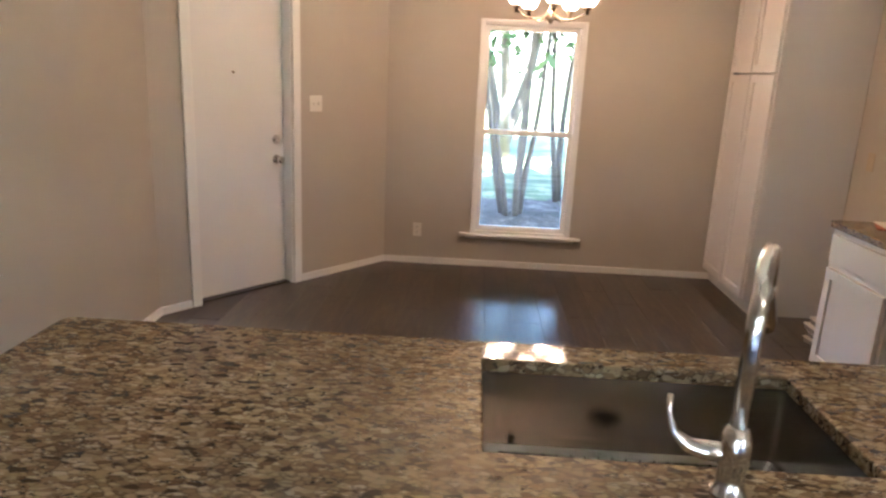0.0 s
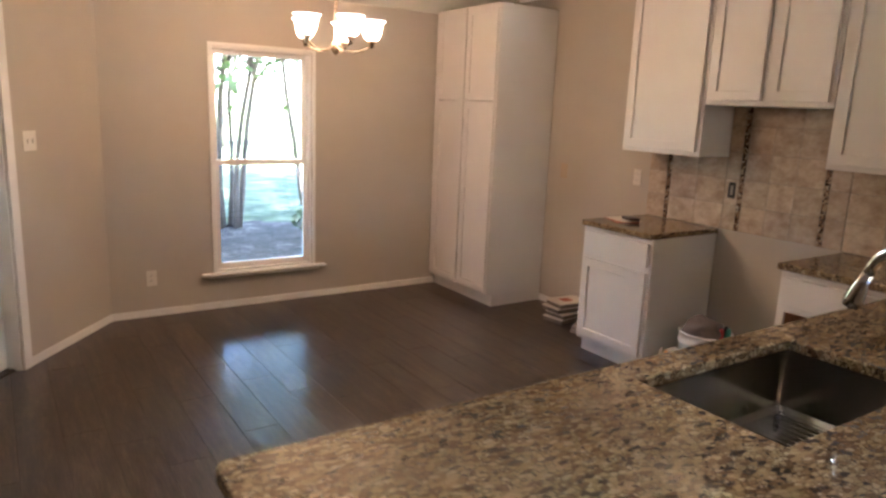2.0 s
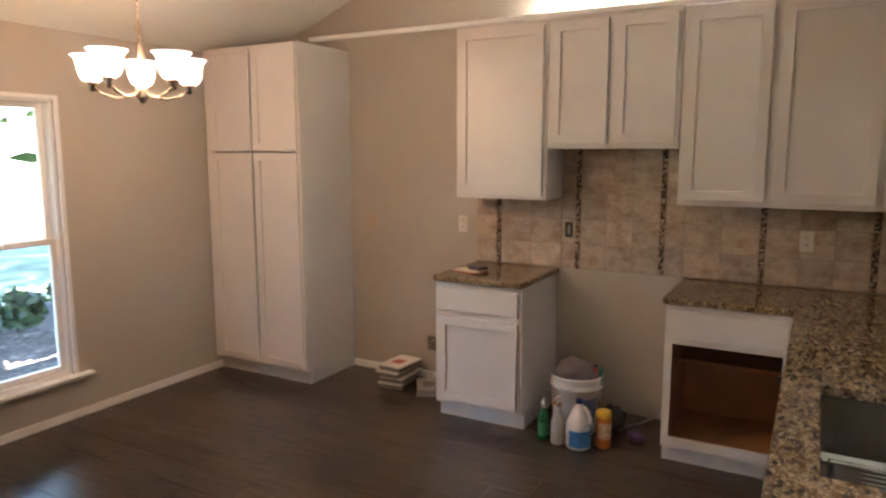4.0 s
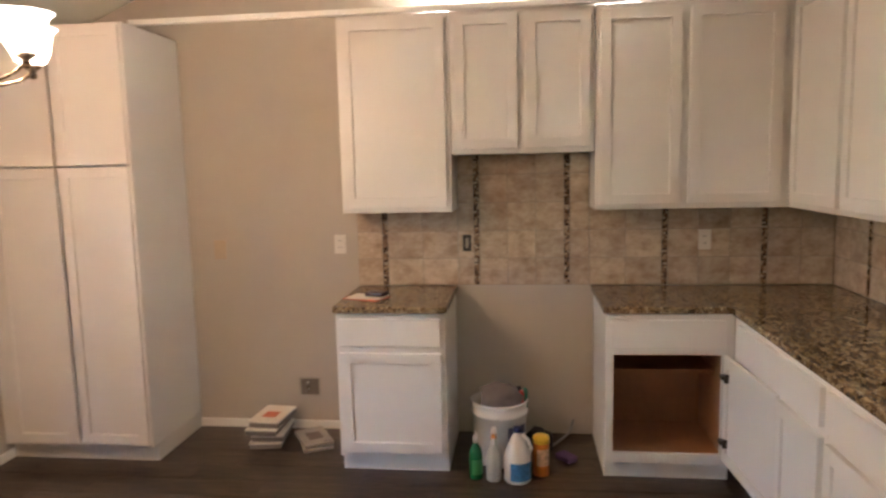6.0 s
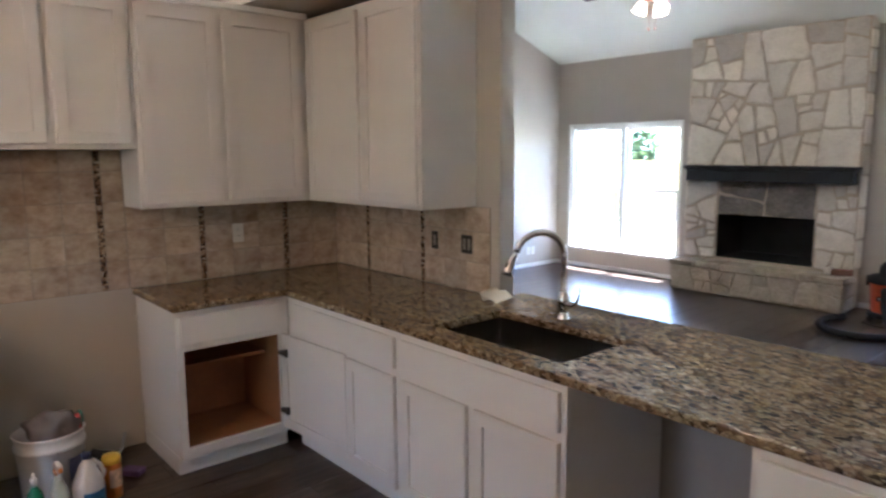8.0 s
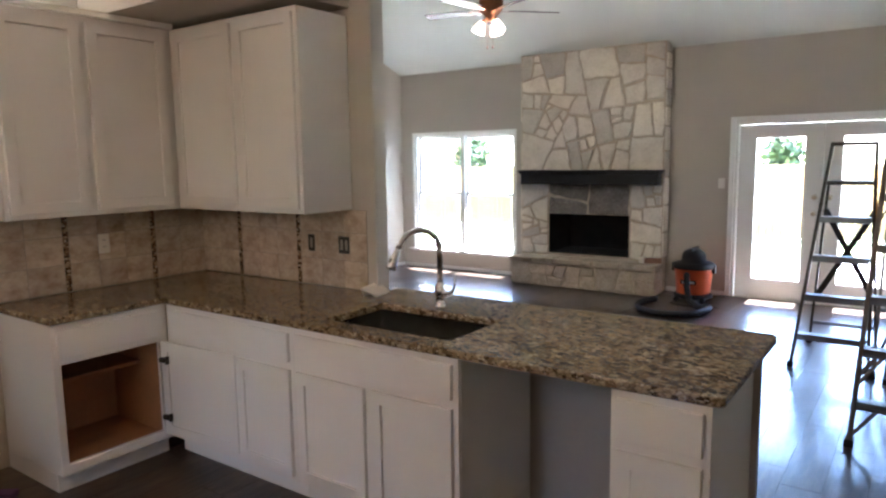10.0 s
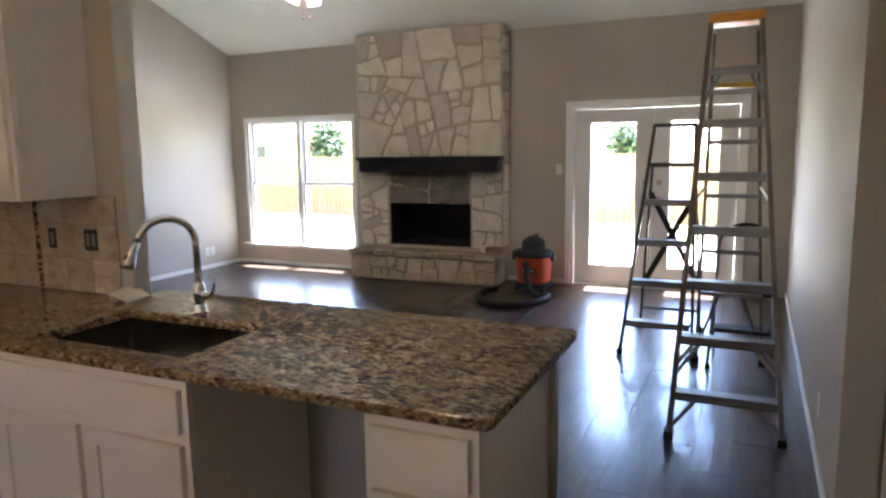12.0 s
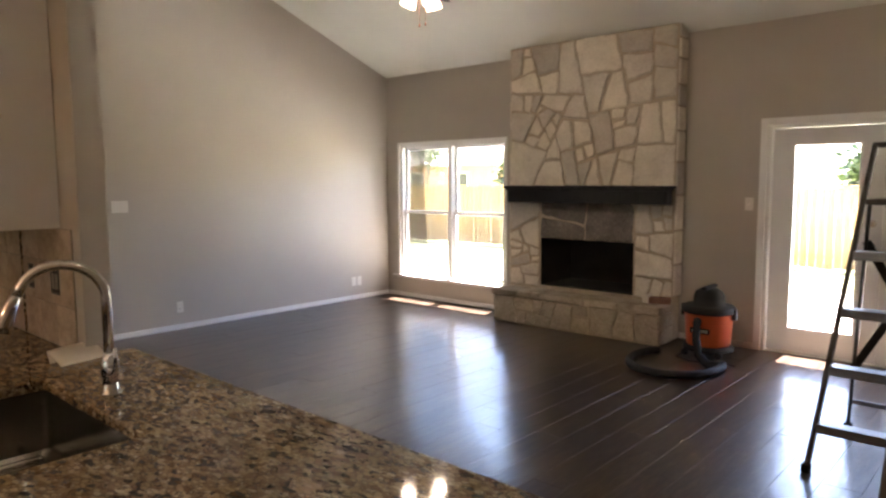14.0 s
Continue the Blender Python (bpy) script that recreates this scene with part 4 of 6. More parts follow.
# unseen trees either side of the window, added to block light on the bed
for (x, y, lx) in ((-2.7, 8.6, 0.55), (4.3, 8.4, -0.55)):
    t = thing("added_shade_tree", "unseen leafy tree added to shade the front bed", "tree", (x, y, -0.12), 0, "trees outside the kitchen window")
    tips = []
    for i in range(4):
        tips += branchy(t, (0.06 * i, 0.0, 0), 6.4 + 0.5 * i, (lx * (0.3 + 0.45 * i), -0.55 + 0.3 * (i % 2), 1), 0.12, rng)
    crown(t, [p for p in tips if p.z > 3.3], 16000, 0.70, 0.18, rng, M_LEAF)
for (x, y, s) in ((2.55, 9.3, 0.20), (3.5, 9.8, 0.26)):
    t = thing("shrub", "low leafy green shrub in a mulch bed", "shrub", (x, y, -0.12), 0, "shrubs by the house")
    stems = bmesh.new()
    tips = []
    for i in range(9):
        a = rng.uniform(0, 6.28)
        e2 = Vector((s * math.cos(a) * 0.8, s * math.sin(a) * 0.8, s * rng.uniform(0.7, 1.7)))
        tube(stems, [(0, 0, 0), e2 * 0.5 + Vector((0, 0, 0.08)), e2], [0.008, 0.006, 0.003], 5)
        tips += [e2 * 0.6, e2]
    part("stems", stems, M_BARK, t)
    crown(t, tips, 260, s * 0.30, 0.08, rng, M_LEAF2, "foliage")
for (x, y, hgt, n) in ((11.7, -15.2, 2.25, 2200), (1.9, -15.0, 2.0, 1700), (-8, 24, 7, 4000), (6, 26, 8, 4000), (16, 25, 7, 4000), (24, -24, 6, 3000)):
    t = thing("tree", "bushy green yard tree standing beyond the fence", "tree", (x, y, -0.12), 0, "trees beyond the yard")
    tips = branchy(t, (0, 0, 0), hgt * 0.8, (0.05, 0.02, 1), 0.11, rng)
    crown(t, [p for p in tips if p.z > hgt * 0.25], n, hgt * 0.095, 0.11, rng, M_LEAF2)

house = thing("neighbour_house", "red brick neighbour house with a brown shingle roof", "house", (31, -35, -0.12))
part("wall", boxes((-6, 6, -4, 4, 0, 2.7)), M_BRICKWALL, house)
bm = bmesh.new()
prism(bm, [(-6.6, -4.6, 2.62), (-6.6, 4.6, 2.62), (-6.6, 0, 4.6)], (13.2, 0, 0))
part("roof", bm, M_ROOF, house)
for x in (-3.5, 0.5, 3.8):
    wdw = part("window", boxes((x - 0.6, x + 0.6, 4.0, 4.05, 1.0, 2.2), bevel=0.01), M_TRIM, house)
    part("pane", boxes((x - 0.52, x + 0.52, 4.05, 4.06, 1.08, 2.12)), M_SLOT, wdw)

# ---------- fireplace ----------
FX0, FX1, FY = 1.53, 3.44, -3.665
BX0, BX1, BZ0, BZ1 = 1.936, 3.03, 0.396, 0.917
fire = thing("fireplace", "floor-to-ceiling whitewashed stone fireplace with sooty firebox", "fireplace", ((FX0 + FX1) / 2, Y_S, 0))
O = Vector(((FX0 + FX1) / 2, Y_S, 0))


def rel(*dims):
    return [(a - O.x, b - O.x, c - O.y, d - O.y, e, f) for a, b, c, d, e, f in dims]


ztop = roof(FY) + 0.01
for dims in rel((FX0, BX0, Y_S, FY, 0, ztop), (BX1, FX1, Y_S, FY, 0, ztop), (BX0, BX1, Y_S, FY, BZ1, ztop), (BX0, BX1, Y_S, FY, 0, BZ0)):
    part("mortar_bed", boxes(dims), M_MORTAR, fire, "tan mortar bed")
for dims in rel((BX0, BX0 + 0.01, Y_S - 0.45, FY - 0.005, BZ0, BZ1), (BX1 - 0.01, BX1, Y_S - 0.45, FY - 0.005, BZ0, BZ1), (BX0, BX1, Y_S - 0.46, Y_S - 0.45, BZ0, BZ1), (BX0, BX1, Y_S - 0.45, FY - 0.005, BZ0, BZ0 + 0.01), (BX0, BX1, Y_S - 0.45, FY - 0.005, BZ1 - 0.01, BZ1)):
    part("firebox_panel", boxes(dims), M_SOOT, fire, "soot-blackened firebox lining")


def cut(poly, nx, nz, c):
    """The part of a polygon where nx*x + nz*z <= c."""
    out = []
    for (ax, az), (bx, bz) in zip(poly, poly[1:] + poly[:1]):
        da, db = nx * ax + nz * az - c, nx * bx + nz * bz - c
        if da <= 0:
            out.append((ax, az))
        if da * db < 0:
            k = da / (da - db)
            out.append((ax + k * (bx - ax), az + k * (bz - az)))
    return out


def cells_in(x0, x1, z0, z1, n, rng, stretch=1.0, joint=(0.009, 0.015)):
    """Broken flagstones: the field is split again and again by slanting lines, each piece then shrunk by half a joint."""
    def area(p):
        return abs(sum(a[0] * b[1] - b[0] * a[1] for a, b in zip(p, p[1:] + p[:1]))) / 2

    def round_of(p):
        """How far a piece is from a sliver: 1 for a disc."""
        edge = sum(math.dist(a, b) for a, b in zip(p, p[1:] + p[:1]))
        return 4 * math.pi * area(p) / edge ** 2 if len(p) >= 3 and edge > 0 else 0.0

    goal = (x1 - x0) * (z1 - z0) / n
    todo, done = [[(x0, z0), (x1, z0), (x1, z1), (x0, z1)]], []
    while todo:
        p = todo.pop()
        size = area(p)
        if size < goal * rng.choice((0.32, 0.9, 1.6, 2.8)) or len(p) < 3:
            done.append(p)
            continue
        wide, high = max(q[0] for q in p) - min(q[0] for q in p), max(q[1] for q in p) - min(q[1] for q in p)
        best, pick = -1.0, None
        for _ in range(7):
            ang = (0.0 if wide * stretch > high else math.pi / 2) + rng.gauss(0, 0.45)
            nx, nz = math.cos(ang), math.sin(ang)
            ds = [nx * q[0] + nz * q[1] for q in p]
            c = min(ds) + (max(ds) - min(ds)) * rng.uniform(0.28, 0.72)
            worst = min(round_of(q) for q in (cut(p, nx, nz, c), cut(p, -nx, -nz, -c)))
            if worst > best:
                best, pick = worst, (nx, nz, c)
        nx, nz, c = pick
        todo += [q for q in (cut(p, nx, nz, c), cut(p, -nx, -nz, -c)) if len(q) >= 3]
    out = []
    for p in done:
        if sum(a[0] * b[1] - b[0] * a[1] for a, b in zip(p, p[1:] + p[:1])) < 0:
            p = p[::-1]
        poly = p
        for (ax, az), (bx, bz) in zip(p, p[1:] + p[:1]):
            L = math.hypot(bx - ax, bz - az)
            if L > 1e-5 and poly:
                nx, nz = (bz - az) / L, (ax - bx) / L
                poly = cut(poly, nx, nz, nx * ax + nz * az - rng.uniform(*joint))
        if len(poly) >= 3 and area(poly) > 0.0012:
            out.append(poly)
    return out


def stone_piece(poly, depth, rng):
    """A rough-faced stone from a flat outline in x and z; its face looks along +y."""
    bm = bmesh.new()
    pts = []
    n = len(poly)
    cx, cz = sum(p[0] for p in poly) / n, sum(p[1] for p in poly) / n
    for (ax, az), (bx, bz) in zip(poly, poly[1:] + poly[:1]):
        L = math.hypot(bx - ax, bz - az)
        if L < 0.012:
            continue
        steps = max(1, int(L / 0.07))
        for i in range(steps):
            k = (i + (0.12 if i == 0 else 0)) / steps
            j = 0.010
            pts.append((ax + k * (bx - ax) + rng.uniform(-j, j), az + k * (bz - az) + rng.uniform(-j, j)))
    if len(pts) < 3:
        pts = poly
    base = [bm.verts.new((x, 0.0, z)) for x, z in pts]
    rim = [bm.verts.new((x, depth * rng.uniform(0.55, 0.75), z)) for x, z in pts]
    front = [bm.verts.new((cx + (x - cx) * 0.90, depth * rng.uniform(0.85, 1.1), cz + (z - cz) * 0.90)) for x, z in pts]
    mid = bm.verts.new((cx, depth * rng.uniform(0.95, 1.2), cz))
    n = len(pts)
    for a, b in ((base, rim), (rim, front)):
        for i in range(n):
            bm.faces.new([a[i], a[(i + 1) % n], b[(i + 1) % n], b[i]])
    for i in range(n):
        bm.faces.new([front[i], front[(i + 1) % n], mid])
    bmesh.ops.recalc_face_normals(bm, faces=bm.faces[:])
    return bm


rng = random.Random(11)
for (x0, x1, z0, z1, n, mat, st) in ((FX0, FX1, 1.47, ztop - 0.01, 40, M_STONE, 1.15), (BX1 + 0.01, FX1, 0.375, 1.315, 7, M_STONE, 0.9), (FX0, BX0 - 0.01, 0.375, 1.315, 6, M_STONE, 0.9),
                                     (BX0, BX1, BZ1 - 0.012, 1.315, 3, M_SOOTSTONE, 0.6)):
    for poly in cells_in(x0, x1, z0, z1, n, rng, st):
        bm = stone_piece([(x - O.x, z) for x, z in poly], 0.020, rng)
        o = part("stone", bm, mat, fire)
        o.matrix_basis = pose(0, FY - O.y, 0)
# stones on the two cheeks of the breast
for xs_, sgn in ((FX0, -1), (FX1, 1)):
    z = 0.42
    while z < ztop - 0.05:
        h = rng.uniform(0.16, 0.34)
        h = min(h, ztop - z)
        y0, y1 = Y_S - O.y + 0.004, FY - O.y - 0.004
        if not (1.30 < z + h / 2 < 1.34):
            bm = boxes((min(0, sgn * 0.02), max(0, sgn * 0.02), y0, y1, z + 0.01, z + h - 0.01), bevel=0.006, segments=1)
            o = part("stone", bm, M_STONE, fire)
            o.matrix_basis = pose(xs_ - O.x, 0, 0)
        z += h

hearth = thing("hearth", "raised pale stone hearth with thick slab top", "hearth", ((FX0 + FX1) / 2, -3.5, 0))
HO = Vector(((FX0 + FX1) / 2, -3.5, 0))
HX0, HX1, HY0 = 1.50, 3.43, -3.325
part("core", boxes((HX0 + 0.02 - HO.x, HX1 - 0.02 - HO.x, FY + 0.034 - HO.y, HY0 - 0.03 - HO.y, 0, 0.295)), M_MORTAR, hearth)
for poly in cells_in(HX0, HX1, 0.01, 0.295, 10, random.Random(5), 0.8, (0.005, 0.009)):
    o = part("stone", stone_piece([(x - HO.x, z) for x, z in poly], 0.020, rng), M_HEARTH, hearth)
    o.matrix_basis = pose(0, HY0 - 0.03 - HO.y, 0)
for xs_, sgn in ((HX0 + 0.02, -1), (HX1 - 0.02, 1)):
    for z0, z1 in ((0.01, 0.15), (0.165, 0.29)):
        o = part("stone", boxes((min(0, sgn * 0.02), max(0, sgn * 0.02), FY + 0.036 - HO.y, HY0 - 0.035 - HO.y, z0, z1), bevel=0.006, segments=1), M_HEARTH, hearth)
        o.matrix_basis = pose(xs_ - HO.x, 0, 0)
x = HX0 - 0.01
for wdt in (0.44, 0.36, 0.52, 0.30, 0.33):
    o = part("slab", boxes((x + 0.005 - HO.x, x + wdt - 0.005 - HO.x, FY + 0.034 - HO.y, HY0 + 0.012 + rng.uniform(-0.01, 0.01) - HO.y, 0.30, 0.365 + rng.uniform(-0.006, 0.006)), bevel=0.012), M_HEARTH, hearth)
    x += wdt
single("hearth_stone", stone_piece([(-0.06, 0.0), (0.05, 0.0), (0.06, 0.05), (0.0, 0.08), (-0.05, 0.06)], 0.10, rng), M_STONE, "loose lump of pale stone on the hearth", "stone", (1.70, -3.56, 0.372))
single("brick", boxes((-0.1, 0.1, -0.045, 0.045, 0, 0.06), bevel=0.006), plain("old_brick", (0.26, 0.14, 0.09), 0.9, vary=0.25, scale=20, bump=0.4), "single loose reddish brick on the hearth", "brick", (1.59, -3.53, 0.373), 20)

mantel = thing("mantel_shelf", "heavy black painted wooden mantel beam", "mantel", (2.452, FY, 1.305))
part("beam", boxes((-0.915, 0.915, 0.034, 0.17, 0.0, 0.13), bevel=0.008), M_BLACK, mantel)
part("moulding", boxes((-0.93, 0.93, 0.034, 0.182, 0.13, 0.15), bevel=0.004), M_BLACK, mantel)
part("shelf_board", boxes((-0.95, 0.95, 0.034, 0.195, 0.15, 0.178), bevel=0.005), M_BLACK, mantel)

# ---------- chandelier and ceiling fan ----------
cx, cy = 0.865, 5.035
cz = roof(cy)
chan = thing("chandelier", "five-arm brushed nickel chandelier with lit glass shades", "chandelier", (cx, cy, cz))
bm = bmesh.new()
lathe(bm, [(0.0, -0.045), (0.02, -0.045), (0.05, -0.03), (0.062, -0.005), (0.062, 0.03)], seg=24)
part("canopy", bm, M_NICKEL, chan)
zf = 1.885 - cz
bm = bmesh.new()
n = 0
z = -0.05
while z > zf + 0.36:
    c = Vector((0, 0, z - 0.014))
    u = Vector((1, 0, 0)) if n % 2 else Vector((0, 1, 0))
    tube(bm, [c + u * 0.008 * math.cos(a) + Vector((0, 0, 0.017 * math.sin(a))) for a in [2 * math.pi * i / 10 for i in range(11)]], 0.0022, 5)
    z -= 0.026
    n += 1
part("chain", bm, M_NICKEL, chan)
bm = bmesh.new()
lathe(bm, [(0.004, 0.0), (0.012, 0.006), (0.022, 0.02), (0.032, 0.032), (0.020, 0.05), (0.030, 0.065), (0.012, 0.085), (0.009, 0.12), (0.014, 0.2), (0.010, 0.3), (0.016, 0.33), (0.006, 0.365)], (0, 0, zf), 20)
part("stem", bm, M_NICKEL, chan)
shade_prof = [(0.028, 0.0), (0.044, 0.010), (0.055, 0.035), (0.060, 0.065), (0.064, 0.090), (0.073, 0.106), (0.085, 0.114)]
for i in range(5):
    a = radians(-20 + 72 * i)
    dx, dy = math.cos(a), math.sin(a)
    bm = bmesh.new()
    tube(bm, [(dx * r_, dy * r_, zf + h_) for r_, h_ in ((0.015, 0.06), (0.06, 0.030), (0.11, 0.022), (0.17, 0.040), (0.205, 0.062))], 0.006, 8)
    part("arm", bm, M_NICKEL, chan)
    bm = bmesh.new()
    lathe(bm, [(0.004, 0.050), (0.014, 0.055), (0.012, 0.075), (0.030, 0.088), (0.026, 0.10)], (dx * 0.215, dy * 0.215, zf), 16)
    cup = part("cup", bm, M_NICKEL, chan)
    bm = bmesh.new()
    pr = [(r_, h_ + 0.095) for r_, h_ in shade_prof]
    c = Vector((dx * 0.215, dy * 0.215, zf))
    rings = [ring(bm, c + Vector((0, 0, h_)), Vector((1, 0, 0)), Vector((0, 1, 0)), r_, 20) for r_, h_ in pr]
    for ra, rb in zip(rings, rings[1:]):
        for j in range(20):
            f = bm.faces.new([ra[j], ra[(j + 1) % 20], rb[(j + 1) % 20], rb[j]])
            f.smooth = True
    bm.faces.new(list(reversed(rings[0])))
    part("shade", bm, M_SHADE, chan, "frosted glass shade glowing warm white")
    bulb("chandelier_bulb", (cx + dx * 0.215, cy + dy * 0.215, 1.885 + 0.165), 0.27, (1.0, 0.56, 0.28), 0.03)

fxc, fyc = 2.39, -1.16
fzc = roof(fyc)
fan = thing("ceiling_fan", "ceiling fan with dark blades and lit glass shades", "ceiling fan", (fxc, fyc, fzc))
zl = 2.865 - fzc
bm = bmesh.new()
lathe(bm, [(0.02, -0.09), (0.06, -0.06), (0.075, 0.0), (0.075, 0.06)], seg=24)
part("canopy", bm, M_COPPER, fan)
bm = bmesh.new()
tube(bm, [(0, 0, -0.05), (0, 0, zl + 0.34)], 0.013, 12)
part("downrod", bm, M_COPPER, fan)
bm = bmesh.new()
lathe(bm, [(0.03, 0.05), (0.06, 0.06), (0.055, 0.10), (0.085, 0.13), (0.115, 0.17), (0.115, 0.26), (0.075, 0.31), (0.03, 0.35)], (0, 0, zl), 28)
part("motor_housing", bm, M_COPPER, fan)
for i in range(5):
    a = 12 + 72 * i
    bm = boxes((0.19, 0.66, -0.062, 0.062, -0.004, 0.004), bevel=0.003)
    for v in bm.verts:
        if v.co.x < 0.3:
            v.co.y *= 0.8
    b = part("blade", bm, M_FANBLADE, fan, "dark walnut blade")
    b.matrix_basis = pose(0, 0, zl + 0.155, 0, 0, a) @ pose(0, 0, 0, 11, 0, 0)
    br = part("bracket", boxes((0.09, 0.22, -0.02, 0.02, -0.009, -0.005), bevel=0.002), M_COPPER, fan)
    br.matrix_basis = pose(0, 0, zl + 0.155, 0, 0, a) @ pose(0, 0, 0, 11, 0, 0)
for i in range(3):
    a = radians(35 + 120 * i)
    u = Vector((math.cos(a), math.sin(a), 0))
    p_ = Vector((0, 0, zl + 0.075))
    bm = bmesh.new()
    tube(bm, [p_ + u * 0.04, p_ + u * 0.075 + Vector((0, 0, -0.01)), p_ + u * 0.085 + Vector((0, 0, -0.03))], 0.012, 10)
    part("lamp_arm", bm, M_COPPER, fan)
    bm = bmesh.new()
    q = p_ + u * 0.085 + Vector((0, 0, -0.03))
    dn = (Vector((0, 0, -1)) + u * 0.45).normalized()
    tube(bm, [q, q + dn * 0.03, q + dn * 0.07, q + dn * 0.10], [0.028, 0.040, 0.056, 0.060], 18)
    part("shade", bm, M_FANSHADE, fan, "frosted glass shade, lit")
    bulb("fan_bulb", (Vector((fxc, fyc, fzc)) + q + dn * 0.17), 0.25, (1.0, 0.80, 0.58), 0.05)
for dx in (-0.03, 0.03):
    bm = bmesh.new()
    tube(bm, [(dx, 0.02, zl + 0.06), (dx, 0.02, zl - 0.165)], 0.0015, 5)
    tube(bm, [(dx, 0.02, zl - 0.165), (dx, 0.02, zl - 0.18), (dx, 0.02, zl - 0.195)], [0.003, 0.007, 0.004], 8)
    part("pull_chain", bm, M_COPPER, fan)

# ---------- backsplash ----------
ROWS = [0.917, 1.077, 1.240, 1.405, 1.570, 1.684]
rng = random.Random(21)


def backsplash(name, m, spans, strips, label):
    """Square tiles between upright mosaic strips; local x along the wall, the face looks along -y."""
    back = structure(name, boxes(*[(a, b, -0.006, -0.001, 0.916, hi) for a, b, hi in spans]), M_TGROUT, label, "backsplash")
    back.matrix_world = m
    cache = {}
    for a, b, hi in spans:
        stops = [a] + [s for s in strips if a < s < b] + [b]
        for s0, s1 in zip(stops, stops[1:]):
            lo = s0 + (0.017 if s0 in strips else 0.0)
            up = s1 - (0.017 if s1 in strips else 0.0)
            n = max(1, round((up - lo) / 0.172))
            for z0, z1 in zip(ROWS, ROWS[1:]):
                if z1 > hi + 0.02 and z0 > hi - 0.02:
                    continue
                z1 = min(z1, hi)
                for i in range(n):
                    w, h = round((up - lo) / n - 0.0032, 4), round(z1 - z0 - 0.0032, 4)
                    if w < 0.01 or h < 0.01:
                        continue
                    if (w, h) not in cache:
                        cache[w, h] = mesh_of("tile", boxes((-w / 2, w / 2, -0.0095, -0.006, -h / 2, h / 2), bevel=0.0012, segments=1), M_TILE)
                    o = new("tile", cache[w, h])
                    o.parent = back
                    o.matrix_basis = pose(lo + (up - lo) * (i + 0.5) / n, rng.uniform(-0.0006, 0.0006), (z0 + z1) / 2)
    for s in strips:
        hi = max(h for a, b, h in spans if a <= s <= b)
        verts, faces = [], []
        z = 0.919
        while z < hi - 0.006:
            x = s - 0.0155
            h = rng.choice((0.009, 0.012, 0.015))
            while x < s + 0.013:
                w = min(rng.choice((0.008, 0.012, 0.017)), s + 0.0155 - x)
                d = -0.0085 - rng.uniform(0, 0.002)
                k = len(verts)
                x0, x1, z0, z1 = x + 0.0006, x + w - 0.0006, z + 0.0006, min(z + h, hi) - 0.0006
                verts += [(x0, -0.006, z0), (x1, -0.006, z0), (x1, -0.006, z1), (x0, -0.006, z1), (x0, d, z0), (x1, d, z0), (x1, d, z1), (x0, d, z1)]
                faces += [(k + 4, k + 5, k + 6, k + 7), (k, k + 1, k + 5, k + 4), (k + 1, k + 2, k + 6, k + 5), (k + 2, k + 3, k + 7, k + 6), (k + 3, k, k + 4, k + 7)]
                x += w
            z += h
        me = bpy.data.meshes.new("mosaic_strip")
        me.from_pydata(verts, [], faces)
        me.materials.append(M_MOSAIC)
        o = new("mosaic_strip", me)
        o.parent = back
        tagged(o, "dark brown glass and stone mosaic strip", kind="stuff")


# local x runs south from the north end of the tiled wall
YT = 4.385
backsplash("backsplash_east", pose(X_E, YT, 0, 0, 0, -90), [(0.0, YT - 3.776, 1.373), (YT - 3.774, YT - 3.012, 1.683), (YT - 3.010, YT - Y_R - 0.011, 1.373)],
           [YT - 4.216, YT - 3.664, YT - 3.138, YT - 2.584, YT - 2.037], "tan travertine square tiles with dark mosaic strips")
backsplash("backsplash_return", pose(X_E, Y_R, 0, 0, 0, 180), [(0.001, X_E - 1.50, 1.373)], [X_E - 2.607, X_E - 2.052], "tan travertine square tiles on the return wall")


# ---------- switches, outlets, boxes ----------
def wall_plate(name, label, at, turn, kind="outlet", w=0.07, h=0.115):
    """A cover plate whose face looks along -y before the turn."""
    p = thing(name, label, "switch" if kind == "switch" else "outlet", at, turn, "wall plates")
    part("plate", boxes((-w / 2, w / 2, -0.006, -0.0005, -h / 2, h / 2), bevel=0.002), M_PLATE, p)
    if kind == "outlet":
        for z in (-0.02, 0.02):
            s = part("socket", boxes((-0.016, 0.016, -0.008, -0.006, z - 0.013, z + 0.013), bevel=0.002), M_PLATE, p)
            for x in (-0.006, 0.006):
                part("slot", boxes((x - 0.0015, x + 0.0015, -0.0085, -0.008, z - 0.004, z + 0.006)), M_SLOT, s)
    else:
        for x in ([0] if w < 0.1 else [-0.022, 0.022]):
            part("toggle", boxes((x - 0.005, x + 0.005, -0.016, -0.006, -0.012, 0.012), bevel=0.002), M_PLATE, p)
    return p


def open_box(label, at, turn, n=1):
    """A bare electrical box in the tile, with its device hanging in it."""
    p = thing("electrical_box", label, "electrical box", at, turn, "open electrical boxes")
    w = 0.033 * n + 0.018
    part("rim", rim(-w / 2, w / 2, -0.05, 0.05, -w / 2 + 0.004, w / 2 - 0.004, -0.044, 0.044, -0.014, -0.0095, 0.0008), M_DARKMET, p)
    # flat near-black sheet on the tile: the open box's inner shade as colour
    part("cavity_shade", boxes((-w / 2 + 0.004, w / 2 - 0.004, -0.0105, -0.0096, -0.044, 0.044)), M_SLOT, p)
    for i in range(n):
        x = (i - (n - 1) / 2) * 0.036
        part("device", boxes((x - 0.009, x + 0.009, -0.016, -0.0105, -0.030, 0.030), bevel=0.002), M_TGROUT, p)


